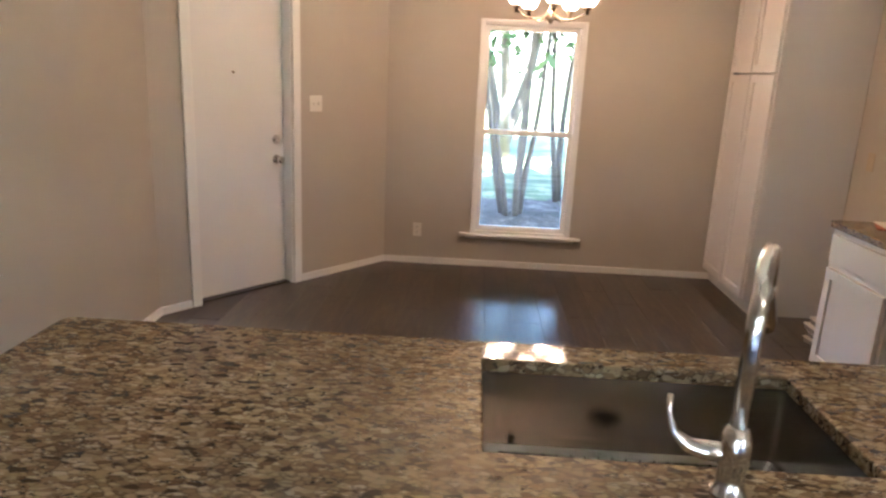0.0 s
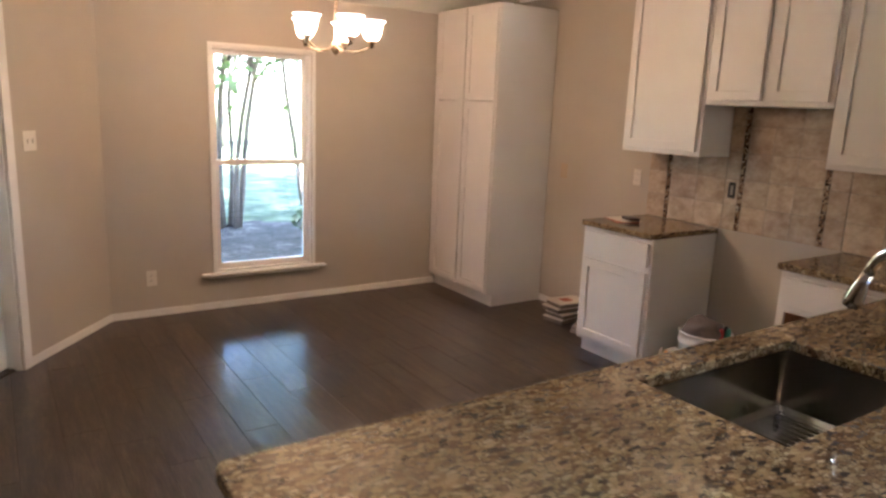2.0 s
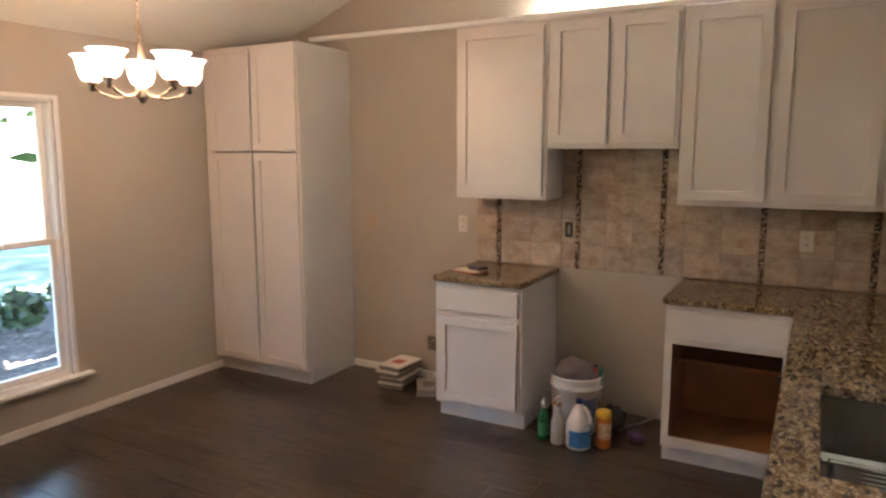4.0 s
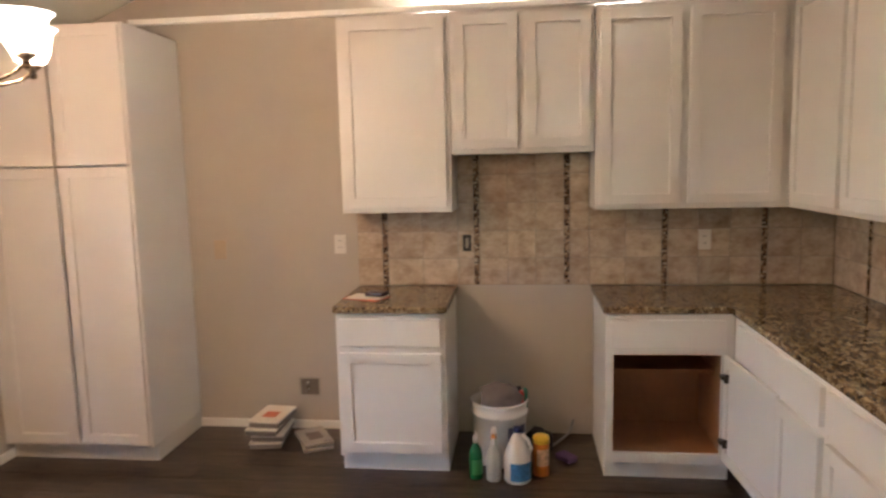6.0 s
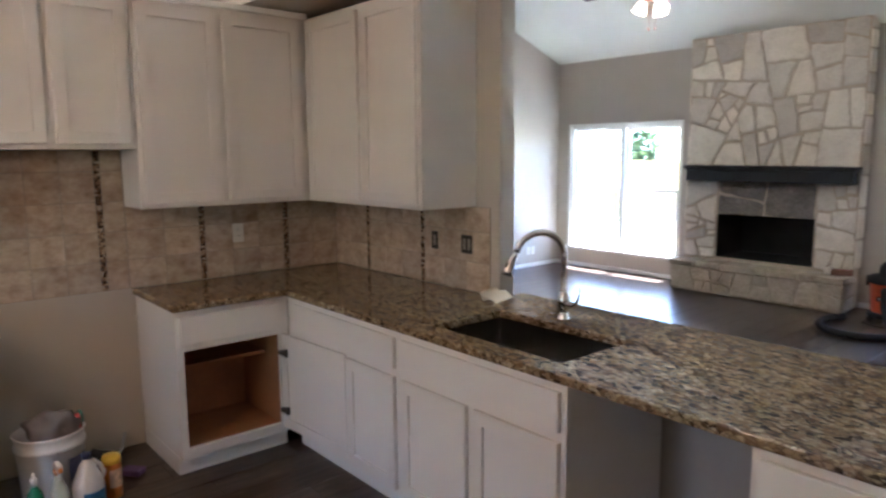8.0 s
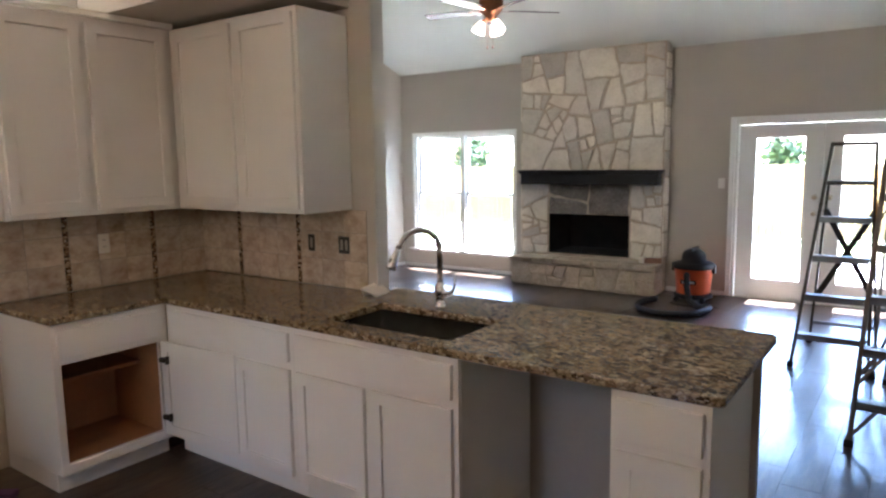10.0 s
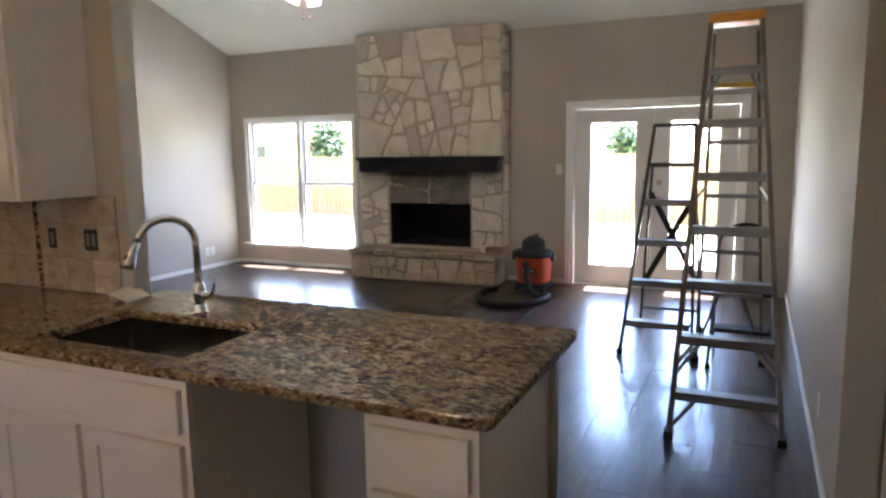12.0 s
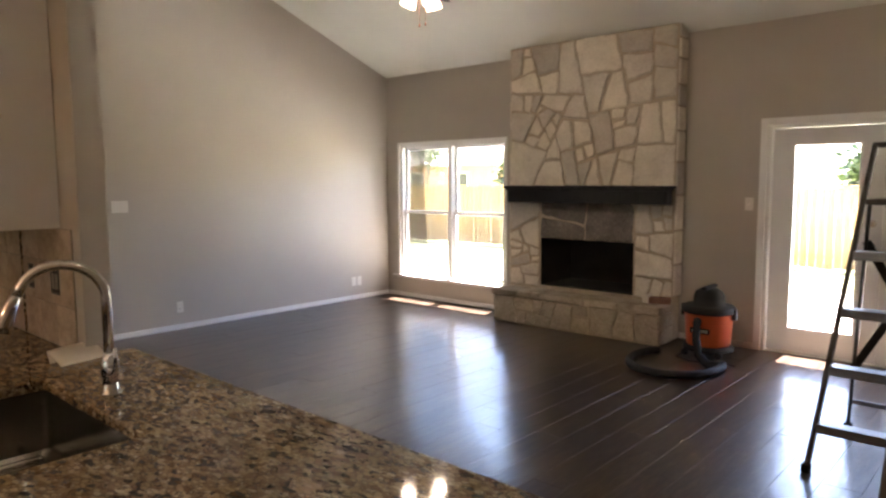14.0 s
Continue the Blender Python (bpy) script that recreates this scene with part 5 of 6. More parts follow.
wall_plate("wall_outlet", "white duplex outlet beside the tiled wall", (X_E, 4.495, 1.168), -90)
wall_plate("wall_outlet", "cream duplex outlet set in the tile", (X_E - 0.0095, 2.364, 1.177), -90)
wall_plate("wall_outlet", "cream duplex outlet low on the greige wall", (0.01, Y_N, 0.29), 0)
wall_plate("wall_outlet", "cream duplex outlet low on the long wall", (X_W, 0.15, 0.28), 90)
wall_plate("wall_outlet", "cream duplex outlet low on the tall wall", (X_LE, -0.818, 0.235), -90)
wall_plate("wall_outlet", "cream duplex outlet near the window corner", (X_LE, -3.205, 0.235), -90)
wall_plate("cable_plate", "cream cable plate near the window corner", (X_LE, -3.30, 0.235), -90, "switch")
wall_plate("light_switch", "white double light switch beside the entry door", SLANT @ Vector((1.256, 0, 1.32)), slant_turn, "switch", 0.115)
wall_plate("light_switch", "cream triple light switch on the tall wall", (X_LE, -0.25, 1.305), -90, "switch", 0.16)
wall_plate("light_switch", "cream light switch beside the french doors", (0.91, Y_S, 1.32), 180, "switch")
open_box("dark open electrical box in the tile", (X_E, 3.722, 1.169), -90)
open_box("narrow open electrical box in the return tile", (1.938, Y_R, 1.168), 180)
open_box("wide open electrical box in the return tile", (1.672, Y_R, 1.168), 180, 2)
wb = thing("water_box", "recessed plumbing box low in the greige wall", "plumbing box", (X_E, 4.728, 0.27), -90)
part("frame", rim(-0.072, 0.072, -0.066, 0.066, -0.058, 0.058, -0.052, 0.052, -0.006, -0.0005, 0.002), plain("box_plastic", (0.42, 0.38, 0.32), 0.5), wb)
# no real depth: a dark sheet on the wall paints the recess's shade
part("cavity_shade", boxes((-0.058, 0.058, -0.002, -0.0008, -0.052, 0.052)), plain("box_inside_shade", (0.16, 0.135, 0.105), 0.7), wb)
bm = bmesh.new()
tube(bm, [(-0.01, -0.004, -0.03), (-0.01, -0.004, 0.02), (-0.01, -0.012, 0.03)], 0.007, 8)
part("valve", bm, M_CHROME, wb)
structure("wall_patch", boxes((X_E - 0.004, X_E - 0.0005, 5.22, 5.30, 1.08, 1.20), bevel=0.002), plain("plate_paint", (0.50, 0.40, 0.28), 0.5), "painted-over blank plate on wall", "wall plate")

# ---------- things on the counters ----------
M_PAPER = plain("paper", (0.72, 0.68, 0.60), 0.7, vary=0.06, bump=0.05)
M_REDPRINT = plain("red_print", (0.42, 0.10, 0.05), 0.5, vary=0.3, scale=30)
M_NAVY = plain("dark_cover", (0.05, 0.03, 0.035), 0.4, vary=0.3, scale=30)
M_NAPKIN = plain("paper_towel", (0.78, 0.72, 0.62), 0.9, vary=0.05, grain=200, bump=0.3)
single("paper_leaflet", boxes((-0.11, 0.11, -0.075, 0.075, 0, 0.004), bevel=0.0015), M_REDPRINT, "red and white printed leaflet on the granite", "leaflet", (2.60, 4.25, 0.9145), 65)
single("paper_leaflet", boxes((-0.10, 0.10, -0.07, 0.07, 0, 0.003), bevel=0.001), M_PAPER, "pale folded leaflet on the granite", "leaflet", (2.61, 4.245, 0.9187), 80)
single("wallet", boxes((-0.055, 0.055, -0.04, 0.04, 0, 0.022), bevel=0.006), M_NAVY, "dark maroon folded wallet on the leaflets", "wallet", (2.63, 4.20, 0.922), 70)
bm = bmesh.new()
near = (Vector((1.345, 1.765, 0.916)), Vector((1.388, 1.590, 0.916)))
far = (Vector((1.452, 1.775, 0.958)), Vector((1.458, 1.622, 0.966)))
under = (Vector((1.425, 1.775, 0.916)), Vector((1.440, 1.630, 0.916)))
nap = []
for i in range(10):
    row = []
    for j in range(9):
        k = j / 8
        p, q, r = near[0].lerp(near[1], k), far[0].lerp(far[1], k), under[0].lerp(under[1], k)
        c = p.lerp(q, i / 7) if i <= 7 else q.lerp(r, (i - 7) / 2)
        c.z += 0.003 * math.sin(i * 0.8 + j * 0.5) * (1 if 0 < i < 8 else 0)
        c.x += 0.003 * math.sin(j * 1.1)
        row.append(bm.verts.new(c - Vector((1.40, 1.69, 0))))
    nap.append(row)
for i in range(9):
    for j in range(8):
        f = bm.faces.new([nap[i][j], nap[i + 1][j], nap[i + 1][j + 1], nap[i][j + 1]])
        f.smooth = True
low = min(v.co.z for v in bm.verts)
got = bmesh.ops.extrude_face_region(bm, geom=bm.faces[:])
bmesh.ops.translate(bm, verts=[v for v in got["geom"] if isinstance(v, bmesh.types.BMVert)], vec=(0, 0, 0.003))
bmesh.ops.recalc_face_normals(bm, faces=bm.faces[:])
single("paper_towel", bm, M_NAPKIN, "folded cream paper towel propped on the granite", "paper towel", (1.40, 1.69, 0.9105 - low))

# ---------- things on the kitchen floor ----------
for i in range(4):
    t = thing("sample_board", "white-edged sample board with a dark print, stacked", "sample board", (2.79 + 0.012 * math.sin(i * 2.3), 4.91 + 0.01 * math.cos(i * 3.1), 0.0 + i * 0.042), 8 - 4 * i, "stack of sample boards")
    part("board", boxes((-0.135, 0.135, -0.09, 0.09, 0.001, 0.030), bevel=0.003), plain("board_core", (0.22, 0.20, 0.18), 0.7), t)
    part("cover", boxes((-0.14, 0.14, -0.095, 0.095, 0.0305, 0.0405), bevel=0.002), M_PAPER, t)
    part("print", boxes((-0.06, 0.03, -0.04, 0.045, 0.0407, 0.0415)), M_REDPRINT if i % 2 else plain("brown_print", (0.10, 0.05, 0.035), 0.5), t)
for i in range(2):
    t = thing("sample_board", "grey wrapped sample board lying on the floor", "sample board", (2.76, 4.63 + 0.01 * i, i * 0.026), 25 + 8 * i, "stack of sample boards")
    part("board", boxes((-0.13, 0.13, -0.085, 0.085, 0.001, 0.024), bevel=0.004), plain("wrap_grey", (0.36, 0.34, 0.32), 0.3), t)
    part("print", boxes((-0.06, 0.05, -0.045, 0.04, 0.0242, 0.0250)), plain("grey_print", (0.16, 0.13, 0.12), 0.4), t)

M_WHITEPL = plain("white_plastic", (0.74, 0.73, 0.72), 0.4, vary=0.04)
bucket = thing("bucket", "white plastic bucket filled with rags and bottles", "bucket", (2.62, 3.53, 0))
bm = bmesh.new()
prof = [(0.125, 0.0), (0.133, 0.02), (0.148, 0.27), (0.156, 0.275), (0.156, 0.292), (0.150, 0.297), (0.151, 0.335), (0.158, 0.345), (0.150, 0.35), (0.144, 0.30), (0.128, 0.03)]
lathe(bm, prof, seg=32)
part("pail", bm, M_WHITEPL, bucket)
bm = bmesh.new()
tube(bm, arc((-0.157, 0, 0.285), (0.157, 0, 0.285), (0, -0.06, -0.13), 12), 0.003, 6)
part("wire_handle", bm, M_CHROME, bucket)
for a0, w, z0, z1, mt in ((200, 50, 0.08, 0.23, plain("blue_label", (0.10, 0.12, 0.25), 0.4)), (262, 30, 0.12, 0.20, plain("dark_label", (0.05, 0.04, 0.05), 0.4))):
    bm = bmesh.new()
    va, vb = [], []
    for i in range(7):
        a = radians(a0 + w * i / 6)
        for lst, z in ((va, z0), (vb, z1)):
            r_ = 0.1335 + (z - 0.02) / 0.25 * 0.015 + 0.001
            lst.append(bm.verts.new((r_ * math.cos(a), r_ * math.sin(a), z)))
    for i in range(6):
        bm.faces.new([va[i], va[i + 1], vb[i + 1], vb[i]])
    part("label", bm, mt, bucket)
rng = random.Random(3)


def rag(label, mat, at, r, h, seed):
    bm = bmesh.new()
    bmesh.ops.create_icosphere(bm, subdivisions=3, radius=1.0)
    for v in bm.verts:
        d = noise.noise(v.co * 1.7 + Vector((seed, 0, 0))) * 0.45 + noise.noise(v.co * 4.0 + Vector((0, seed, 0))) * 0.2
        v.co = Vector((v.co.x * r, v.co.y * r, v.co.z * h)) * (1 + d)
    for f in bm.faces:
        f.smooth = True
    lowest = min(v.co.z for v in bm.verts)
    return single("rag", bm, mat, label, "rag", (at[0], at[1], at[2] - lowest))


rag("crumpled grey cleaning rag stuffed in the bucket", plain("grey_cloth", (0.20, 0.175, 0.175), 0.95, grain=220, bump=0.5), (2.59, 3.52, 0.24), 0.105, 0.10, 1.3)
rag("crumpled dark cloth beside the bucket on floor", plain("dark_cloth", (0.035, 0.03, 0.035), 0.95, grain=220, bump=0.5), (2.66, 3.31, 0.0), 0.075, 0.07, 4.1)
for i, (dx, dy, col, lab) in enumerate(((-0.02, -0.085, (0.45, 0.05, 0.05), "red"), (0.02, -0.105, (0.03, 0.22, 0.16), "green"), (0.05, -0.07, (0.03, 0.03, 0.04), "black"))):
    bm = bmesh.new()
    tube(bm, [(0, 0, 0), (0.012, -0.006, 0.12), (0.014, -0.007, 0.145)], [0.018, 0.017, 0.010], 12)
    single("brush_handle", bm, plain("handle_" + lab, col, 0.4), lab + " plastic brush handle standing in the bucket", "brush", (2.60 + dx, 3.50 + dy, 0.26))


def bottle(name, label, at, prof, mat, cap, cap_mat, turn=0):
    t = thing(name, label, "bottle", at, turn, "cleaning bottles")
    bm = bmesh.new()
    lathe(bm, prof, seg=24)
    part("bottle", bm, mat, t)
    if cap:
        bm = bmesh.new()
        lathe(bm, cap, seg=20)
        part("cap", bm, cap_mat, t)
    return t


def band(parent, r, z0, z1, mat, a0=150, span=220):
    bm = bmesh.new()
    va, vb = [], []
    for i in range(15):
        a = radians(a0 + span * i / 14)
        va.append(bm.verts.new((r * math.cos(a), r * math.sin(a), z0)))
        vb.append(bm.verts.new((r * math.cos(a), r * math.sin(a), z1)))
    for i in range(14):
        f = bm.faces.new([va[i], va[i + 1], vb[i + 1], vb[i]])
        f.smooth = True
    part("label", bm, mat, parent)


M_GREENPL = plain("green_plastic", (0.02, 0.17, 0.07), 0.25, vary=0.08)
b = bottle("dish_soap_bottle", "green dish soap bottle with white and blue cap", (2.377, 3.647, 0), [(0.030, 0), (0.036, 0.006), (0.036, 0.13), (0.030, 0.16), (0.014, 0.185), (0.014, 0.195)], M_GREENPL, [(0.015, 0.195), (0.016, 0.225), (0.006, 0.232), (0.006, 0.25)], M_WHITEPL)
band(b, 0.0366, 0.03, 0.11, plain("green_label", (0.05, 0.28, 0.10), 0.35))
M_CLEARPL = plain("cloudy_plastic", (0.52, 0.54, 0.48), 0.3, vary=0.08)
b = bottle("spray_bottle", "cloudy clear spray bottle with orange-white trigger head", (2.365, 3.552, 0), [(0.036, 0), (0.041, 0.006), (0.041, 0.12), (0.036, 0.15), (0.016, 0.20), (0.014, 0.225)], M_CLEARPL, [(0.017, 0.222), (0.018, 0.245), (0.012, 0.25)], plain("trigger_orange", (0.65, 0.35, 0.20), 0.4))
part("trigger_head", boxes((-0.062, 0.022, -0.012, 0.012, 0.25, 0.278), (-0.045, -0.037, -0.006, 0.006, 0.205, 0.25), bevel=0.004), M_WHITEPL, b, "white trigger head")
part("nozzle", boxes((-0.078, -0.062, -0.009, 0.009, 0.253, 0.272), bevel=0.003), plain("nozzle_orange", (0.70, 0.30, 0.08), 0.4), b)
bl = thing("bleach_jug", "white bleach jug with blue label and cap", "bottle", (2.366, 3.431, 0), 0, "cleaning bottles")
bm = bmesh.new()
lathe(bm, [(0.062, 0), (0.070, 0.008), (0.070, 0.13), (0.066, 0.15), (0.030, 0.235), (0.018, 0.25), (0.018, 0.262)], seg=26)
part("jug", bm, M_WHITEPL, bl)
bm = bmesh.new()
lathe(bm, [(0.020, 0.260), (0.021, 0.285), (0.014, 0.288)], seg=18)
part("cap", bm, plain("navy_cap", (0.02, 0.03, 0.14), 0.4), bl)
bm = bmesh.new()
tube(bm, [(0.0, -0.058, 0.14), (0.0, -0.07, 0.175), (0.0, -0.055, 0.215), (0.0, -0.025, 0.245)], 0.011, 10)
part("handle", bm, M_WHITEPL, bl)
band(bl, 0.0708, 0.02, 0.115, plain("blue_band", (0.06, 0.22, 0.50), 0.35, vary=0.4, scale=40))
b = bottle("wipes_tub", "orange and yellow tub of cleaning wipes", (2.44, 3.308, 0), [(0.040, 0), (0.043, 0.005), (0.043, 0.175), (0.041, 0.18)], plain("tub_orange", (0.62, 0.20, 0.03), 0.4, vary=0.25, scale=18), [(0.0445, 0.178), (0.0445, 0.20), (0.040, 0.212), (0.020, 0.214)], plain("tub_yellow", (0.78, 0.50, 0.03), 0.4))
band(b, 0.0437, 0.06, 0.15, plain("tub_label", (0.66, 0.45, 0.30), 0.4, vary=0.4, scale=45))
single("sponge", boxes((-0.055, 0.055, -0.035, 0.035, 0, 0.035), bevel=0.008), plain("purple_sponge", (0.14, 0.08, 0.20), 0.95, grain=180, bump=0.6), "purple sponge lying on the floor", "sponge", (2.62, 3.165, 0.0005), 40)
bm = bmesh.new()
tube(bm, [(2.97, 3.10, 0.10), (2.93, 3.13, 0.03), (2.84, 3.20, 0.012), (2.74, 3.27, 0.012), (2.68, 3.28, 0.012)], 0.008, 8)
single("power_cord", bm, plain("grey_cable", (0.30, 0.29, 0.28), 0.5), "grey flexible power cord on the floor", "cord")

# ---------- shop vacuum ----------
vac = thing("shop_vacuum", "orange and black wet-dry shop vacuum", "vacuum cleaner", (1.075, -3.40, 0), 0)
bm = bmesh.new()
lathe(bm, [(0.175, 0.085), (0.185, 0.10), (0.205, 0.36), (0.212, 0.37), (0.212, 0.385)], seg=36)
part("drum", bm, M_VACRED, vac)
bm = bmesh.new()
lathe(bm, [(0.222, 0.378), (0.230, 0.39), (0.226, 0.425), (0.20, 0.445), (0.135, 0.455), (0.13, 0.52), (0.115, 0.56), (0.07, 0.59), (0.02, 0.60)], seg=36)
part("motor_head", bm, M_RUBBER, vac, "black motor head")
part("carry_handle", boxes((-0.025, 0.025, -0.14, 0.14, 0.585, 0.615), bevel=0.012), M_RUBBER, vac)
for s in (-1, 1):
    part("latch", boxes((s * 0.222 - 0.018, s * 0.222 + 0.018, -0.03, 0.03, 0.33, 0.43), bevel=0.006), M_RUBBER, vac)
bm = bmesh.new()
lathe(bm, [(0.20, 0.045), (0.215, 0.055), (0.205, 0.085), (0.18, 0.095)], seg=32)
part("dolly", bm, M_RUBBER, vac)
for a in (45, 135, 225, 315):
    bm = bmesh.new()
    c = Vector((0.205 * math.cos(radians(a)), 0.205 * math.sin(radians(a)), 0.028))
    tube(bm, [c + Vector((0, -0.014, 0)), c + Vector((0, 0.014, 0))], 0.028, 14)
    part("caster", bm, M_RUBBER, vac)
part("badge", boxes((-0.085, 0.085, 0.196, 0.204, 0.215, 0.262), bevel=0.003), M_RUBBER, vac)
part("badge_mark", boxes((-0.07, 0.07, 0.2042, 0.2062, 0.226, 0.251)), plain("badge_grey", (0.45, 0.42, 0.40), 0.4), vac)
bm = bmesh.new()
path = [Vector((0.02, 0.20, 0.33)), Vector((0.0, 0.27, 0.31)), Vector((-0.02, 0.33, 0.20)), Vector((-0.08, 0.42, 0.08)), Vector((-0.20, 0.52, 0.036))]
for i in range(15):
    a = radians(-15 + 200 * i / 14)
    path.append(Vector((0.05 + 0.36 * math.cos(math.pi - a), 0.56 + 0.44 * math.sin(a), 0.036)))
path += [Vector((0.39, 0.40, 0.036)), Vector((0.31, 0.26, 0.036))]
smooth = []
for i in range(len(path) - 1):
    for k in range(5):
        smooth.append(path[i].lerp(path[i + 1], k / 5))
rad = [0.031 + (0.0035 if i % 2 else -0.0015) for i in range(len(smooth))]
tube(bm, smooth, rad, 14)
part("hose", bm, M_RUBBER, vac, "ribbed black suction hose")
bm = bmesh.new()
tube(bm, [(0.10, 0.18, 0.06), (0.16, 0.30, 0.008), (0.02, 0.36, 0.006), (-0.12, 0.34, 0.006), (-0.25, 0.26, 0.006), (-0.34, 0.30, 0.006)], 0.004, 6)
part("power_cord", bm, M_RUBBER, vac)

# ---------- ladders ----------


def rail_bar(a, b, w, d):
    """A channel-like bar from a to b, w wide across x and d deep."""
    a, b = Vector(a), Vector(b)
    ax = (b - a).normalized()
    ux = Vector((1, 0, 0))
    ux = (ux - ax * ux.dot(ax)).normalized()
    uy = ax.cross(ux)
    bm = bmesh.new()
    q = [(-w / 2, -d / 2), (w / 2, -d / 2), (w / 2, d / 2), (-w / 2, d / 2)]
    lo = [bm.verts.new(a + ux * i + uy * j) for i, j in q]
    hi = [bm.verts.new(b + ux * i + uy * j) for i, j in q]
    for i in range(4):
        bm.faces.new([lo[i], lo[(i + 1) % 4], hi[(i + 1) % 4], hi[i]])
    bm.faces.new(list(reversed(lo)))
    bm.faces.new(hi)
    bmesh.ops.recalc_face_normals(bm, faces=bm.faces[:])
    return bevelled(bm, 0.003, 1)


def along(a, b, z):
    a, b = Vector(a), Vector(b)
    return a.lerp(b, (z - a.z) / (b.z - a.z))


def step_ladder(at, fl, fr, tl, tr, rl, rr, ql, qr, steps, bars, rail_mat, step_mat, label, w, d):
    """Front rails fl-tl and fr-tr with treads, rear rails rl-ql and rr-qr with bars; all relative to the place it stands on."""
    L = thing("step_ladder", label, "ladder", at, 0, "ladders")
    for a, b in ((fl, tl), (fr, tr)):
        part("front_rail", rail_bar(a, b, w, d), rail_mat, L)
    for a, b in ((rl, ql), (rr, qr)):
        part("rear_rail", rail_bar(a, b, w * 0.8, d * 0.6), rail_mat, L)
    for a in (fl, fr, rl, rr):
        part("rubber_foot", boxes((a[0] - w * 0.9, a[0] + w * 0.9, a[1] - d * 0.6, a[1] + d * 0.6, 0.0, 0.045), bevel=0.006), M_RUBBER, L)
    for z in steps:
        p, q = along(fl, tl, z), along(fr, tr, z)
        part("step", boxes((min(p.x, q.x) + w / 2, max(p.x, q.x) - w / 2, p.y - 0.045, p.y + 0.045, z - 0.014, z + 0.014), (min(p.x, q.x) + w / 2, max(p.x, q.x) - w / 2, p.y + 0.037, p.y + 0.045, z - 0.034, z - 0.014), bevel=0.002), step_mat, L)
    for z in bars:
        p, q = along(rl, ql, z), along(rr, qr, z)
        part("rear_bar", rail_bar(p, q, 0.02, 0.03) if abs(p.x - q.x) < 1e-3 else boxes((min(p.x, q.x), max(p.x, q.x), p.y - 0.008, p.y + 0.008, z - 0.014, z + 0.014), bevel=0.002), step_mat, L)
    return L


# tall ladder with the orange cap
ox, oy = -1.02, -0.5
LA = dict(fl=(0.245, 0.66, 0.0), fr=(-0.31, 0.55, 0.0), tl=(0.145, 0.06, 2.25), tr=(-0.115, 0.06, 2.25), rl=(0.22, -0.78, 0.0), rr=(-0.22, -0.86, 0.0), ql=(0.13, -0.05, 2.21), qr=(-0.10, -0.05, 2.21))
lad = step_ladder((ox, oy, 0), LA["fl"], LA["fr"], LA["tl"], LA["tr"], LA["rl"], LA["rr"], LA["ql"], LA["qr"],
                  [0.24, 0.53, 0.82, 1.11, 1.40, 1.69, 1.98], [0.55, 0.86, 1.24, 1.58, 1.90], M_FIBRE, M_ALU, "tall aluminium step ladder with an orange top cap", 0.026, 0.075)
part("top_cap", boxes((-0.13, 0.16, -0.10, 0.10, 2.24, 2.295), bevel=0.008), M_ORANGE, lad, "orange plastic top cap")
part("tool_tray", boxes((-0.11, 0.14, -0.10, -0.0, 1.89, 1.92), bevel=0.004), plain("tray_yellow", (0.72, 0.42, 0.03), 0.4), lad, "yellow plastic tray")
for z in (0.24, 0.53):
    for k in ("l", "r"):
        p, q = along(LA["f" + k], LA["t" + k], z - 0.20 if z > 0.3 else 0.05), along(LA["f" + k], LA["t" + k], z)
        e = Vector((q.x * 0.45, q.y, z - 0.015))
        part("brace", rail_bar(p, e, 0.022, 0.012), M_ALU, lad)
for k in ("l", "r"):
    for z in (0.56, 1.98):
        p = along(LA["f" + k], LA["t" + k], z - 0.18)
        part("brace", rail_bar(p, (along(LA["f" + k], LA["t" + k], z).x * 0.5, p.y - 0.05, z - 0.015), 0.022, 0.012), M_ALU, lad)
    p, q = along(LA["f" + k], LA["t" + k], 1.25), along(LA["r" + k], LA["q" + k], 1.30)
    part("spreader", rail_bar(p, q, 0.008, 0.022), M_ALU, lad)
    p, q = along(LA["r" + k], LA["q" + k], 0.10), along(LA["r" + k], LA["q" + k], 0.55)
    part("brace", rail_bar(p, (q.x * 0.4, q.y, 0.54), 0.020, 0.012), M_ALU, lad)

# dark platform ladder with a cross brace behind
ox, oy = -0.53, -1.70
LB = dict(fl=(0.275, 0.42, 0.0), fr=(-0.24, 0.36, 0.0), tl=(0.11, 0.03, 1.72), tr=(-0.185, 0.03, 1.72), rl=(0.25, -0.42, 0.0), rr=(-0.24, -0.44, 0.0), ql=(0.125, 0.0, 1.40), qr=(-0.195, 0.0, 1.40))
lad = step_ladder((ox, oy, 0), LB["fl"], LB["fr"], LB["tl"], LB["tr"], LB["rl"], LB["rr"], LB["ql"], LB["qr"], [0.25, 0.55, 0.85, 1.15], [0.20], M_DARKMET, M_ALU, "dark metal platform ladder with an orange-edged rail", 0.024, 0.045)
part("platform", boxes((-0.185, 0.125, -0.16, 0.13, 1.405, 1.435), bevel=0.006), M_DARKMET, lad)
part("top_bar", boxes((-0.198, 0.123, 0.015, 0.045, 1.705, 1.735), bevel=0.008), M_DARKMET, lad)
part("rail_edge", rail_bar(along(LB["fr"], LB["tr"], 0.9) + Vector((-0.014, 0, 0)), along(LB["fr"], LB["tr"], 1.5) + Vector((-0.014, 0, 0)), 0.004, 0.045), M_ORANGE, lad, "orange stripe")
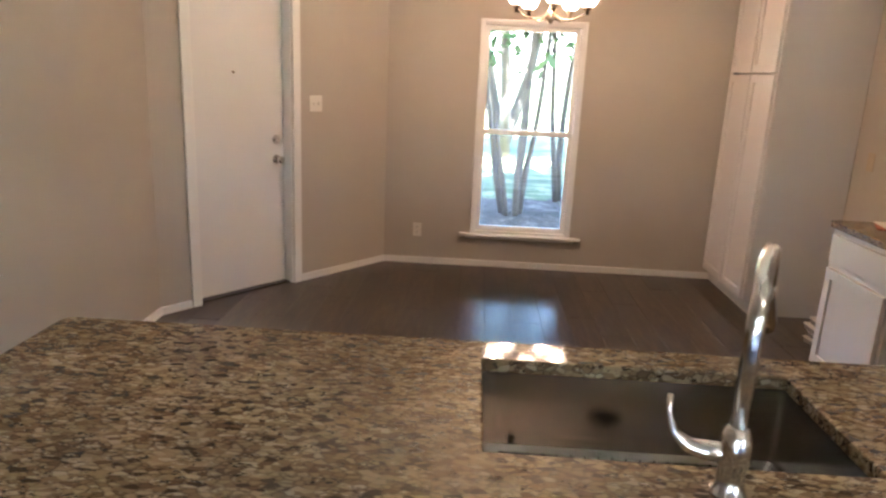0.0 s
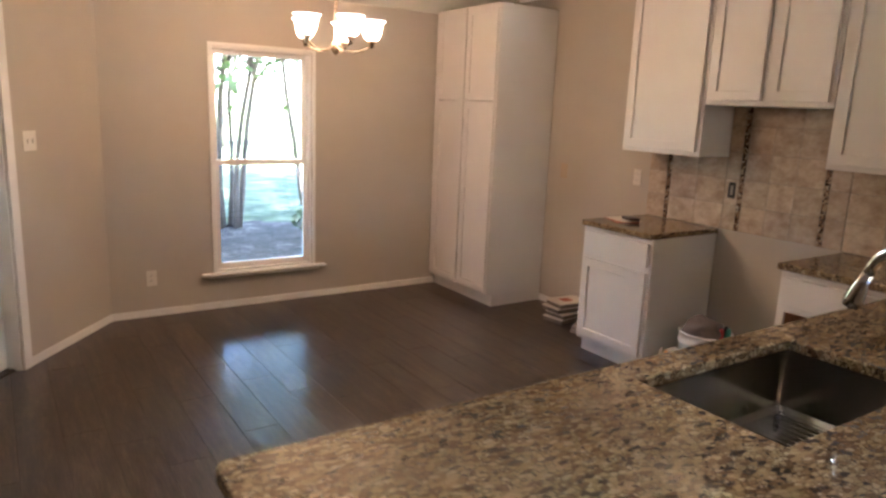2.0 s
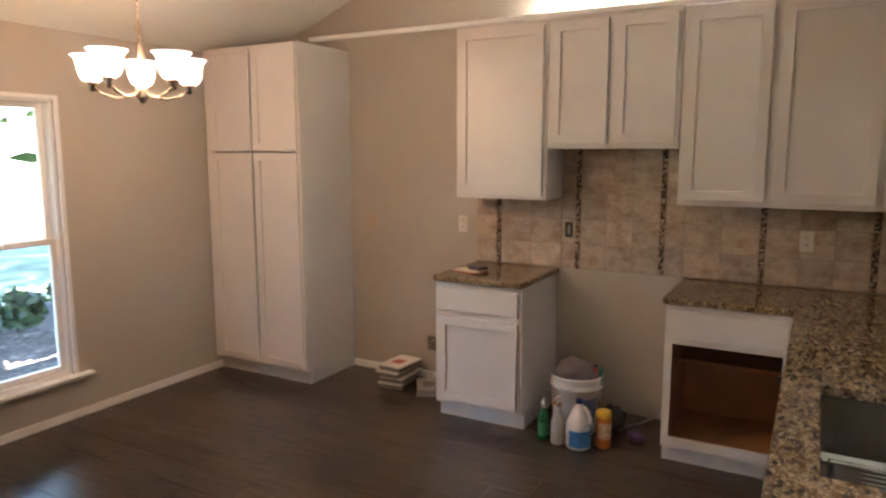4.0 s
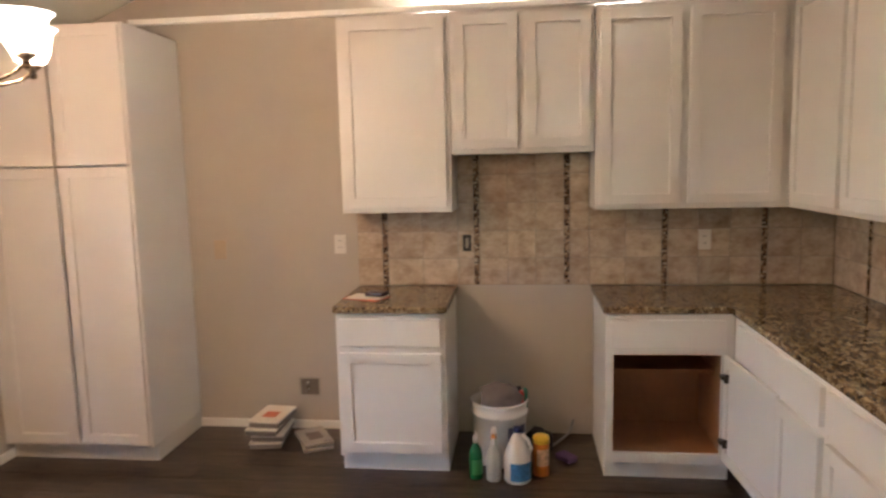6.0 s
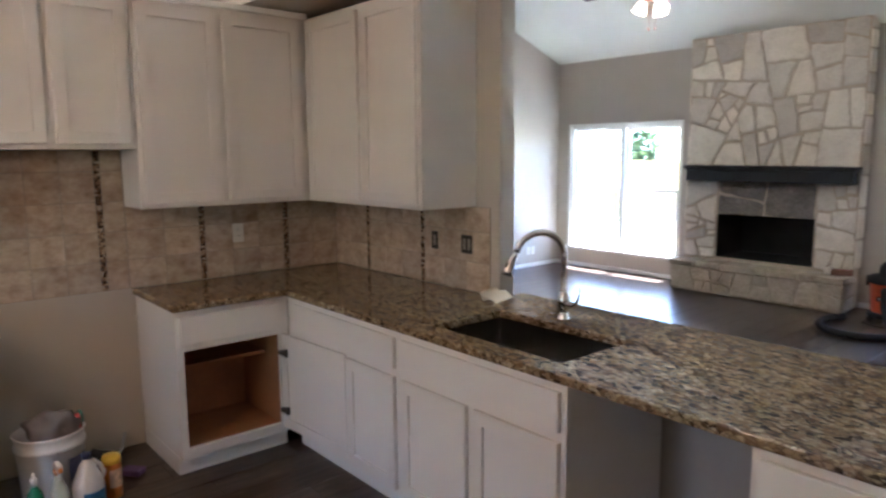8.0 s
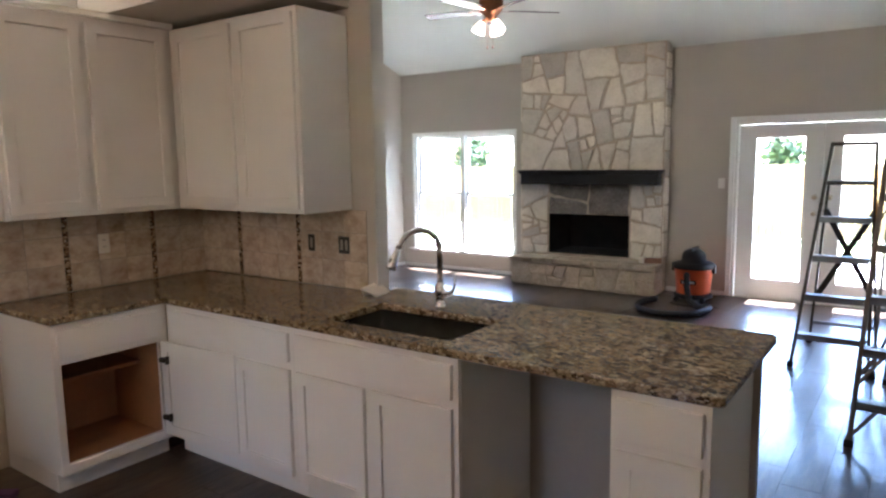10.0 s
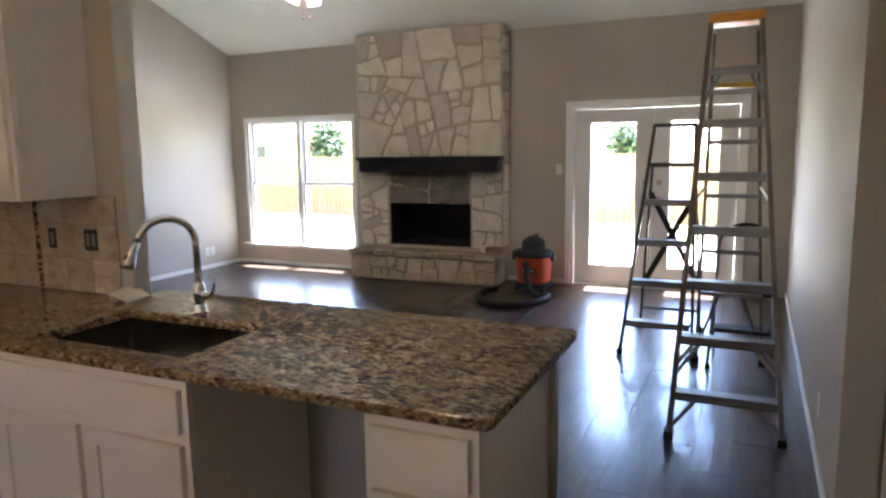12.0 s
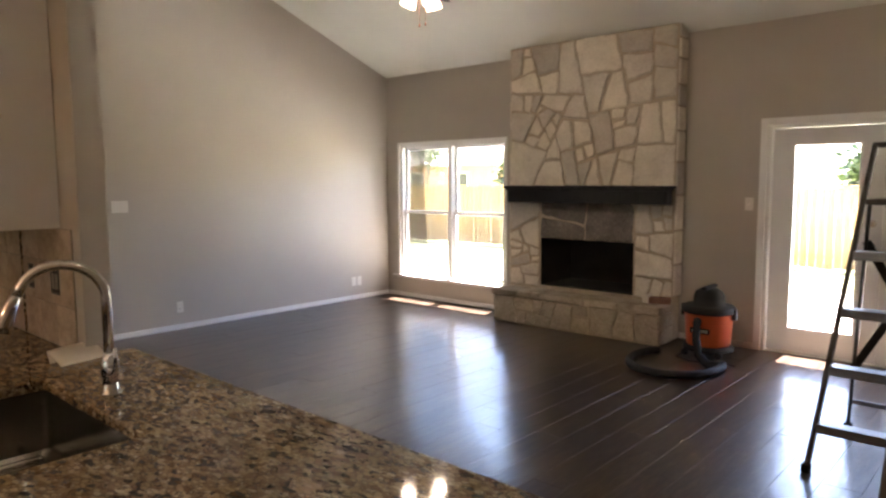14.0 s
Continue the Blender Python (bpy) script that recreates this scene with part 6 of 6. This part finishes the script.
for a, b in (("l", "r"), ("r", "l")):
    part("cross_brace", rail_bar(along(LB["r" + a], LB["q" + a], 0.42), along(LB["r" + b], LB["q" + b], 1.20), 0.045, 0.012), M_DARKMET, lad)

# small folding step stool
st = thing("step_stool", "small black folding step stool with hoop handle", "step stool", (-1.10, -1.52, 0), 0, "ladders")
part("seat_step", boxes((-0.19, 0.19, -0.11, 0.13, 0.49, 0.525), bevel=0.01), M_RUBBER, st)
part("lower_step", boxes((-0.185, 0.185, 0.16, 0.32, 0.255, 0.285), bevel=0.008), M_RUBBER, st)
for s in (-1, 1):
    bm = bmesh.new()
    tube(bm, [(s * 0.215, 0.36, 0.012), (s * 0.195, 0.02, 0.50), (s * 0.185, -0.06, 0.62), (s * 0.185, -0.09, 0.82)], 0.011, 8)
    part("front_leg", bm, M_ALU, st)
    bm = bmesh.new()
    tube(bm, [(s * 0.21, -0.26, 0.012), (s * 0.195, -0.02, 0.50)], 0.010, 8)
    part("rear_leg", bm, M_ALU, st)
    for y in (0.36, -0.26):
        bm = bmesh.new()
        tube(bm, [(s * 0.2125, y, 0.0), (s * 0.2125, y, 0.035)], 0.016, 10)
        part("rubber_foot", bm, M_RUBBER, st)
bm = bmesh.new()
tube(bm, [(0.185 * math.cos(a), -0.09 - 0.01 * math.sin(a), 0.82 + 0.16 * math.sin(a)) for a in [math.pi * i / 14 for i in range(15)]], 0.011, 8)
part("hoop_handle", bm, M_ALU, st)
bm = bmesh.new()
tube(bm, [(0.185 * math.cos(a), -0.09 - 0.01 * math.sin(a), 0.82 + 0.16 * math.sin(a)) for a in [math.pi * (4 + i) / 14 for i in range(7)]], 0.016, 10)
part("grip", bm, M_RUBBER, st, "black foam grip")

# ---------- floor planks ----------
PW, PL, GAP = 0.187, 0.93, 0.002
floor_ob = bpy.data.objects["floor"]


def plank_mesh(w, l):
    bm = bmesh.new()
    b = 0.0003
    lo = [bm.verts.new(c) for c in ((-w / 2, -l / 2, -0.006), (w / 2, -l / 2, -0.006), (w / 2, l / 2, -0.006), (-w / 2, l / 2, -0.006))]
    mi = [bm.verts.new(c) for c in ((-w / 2, -l / 2, -b), (w / 2, -l / 2, -b), (w / 2, l / 2, -b), (-w / 2, l / 2, -b))]
    hi = [bm.verts.new(c) for c in ((-w / 2 + b, -l / 2 + b, 0), (w / 2 - b, -l / 2 + b, 0), (w / 2 - b, l / 2 - b, 0), (-w / 2 + b, l / 2 - b, 0))]
    for a, c in ((lo, mi), (mi, hi)):
        for i in range(4):
            bm.faces.new([a[i], a[(i + 1) % 4], c[(i + 1) % 4], c[i]])
    bm.faces.new(hi)
    return bm


plank_cache = {}
rng = random.Random(7)
rest = bmesh.new()
count = 0
jobs = []
col = 0
x = X_W - 1.3
while x < X_LE:
    x1 = min(x + PW, X_LE)
    y = Y_S - T - [0.0, 0.33, 0.62, 0.16, 0.48, 0.78][col % 6] * PL
    ymax = Y_N if x < X_E else Y_R0
    while y < ymax:
        a, b = max(y, Y_S - 0.1), min(y + PL, ymax)
        if b - a > 0.03:
            jobs.append((x, x1, a, b))
        y += PL
    x = x1 + 0.0
    col += 1
near = [j for j in jobs if -1.7 < j[0] < 2.3]
near.sort(key=lambda j: abs((j[2] + j[3]) / 2 - 1.2))
near = set(near[:300])
for j in jobs:
    x0, x1, a, b = j
    w, l = round(x1 - x0 - GAP, 4), round(b - a - GAP, 4)
    if w < 0.01:
        continue
    m = pose((x0 + x1) / 2, (a + b) / 2, rng.uniform(-0.0004, 0.0002), rng.uniform(-0.05, 0.05), rng.uniform(-0.08, 0.08), 0)
    if j in near:
        if (w, l) not in plank_cache:
            plank_cache[w, l] = mesh_of("plank", plank_mesh(w, l), M_PLANK)
        o = new("plank", plank_cache[w, l])
        o.parent = floor_ob
        o.matrix_basis = m
    else:
        pm = plank_mesh(w, l)
        pm.transform(m)
        tmp = bpy.data.meshes.new("tmp")
        pm.to_mesh(tmp)
        pm.free()
        rest.from_mesh(tmp)
        bpy.data.meshes.remove(tmp)
o = part("planks", rest, M_PLANK, floor_ob)
tagged(o, kind="stuff")
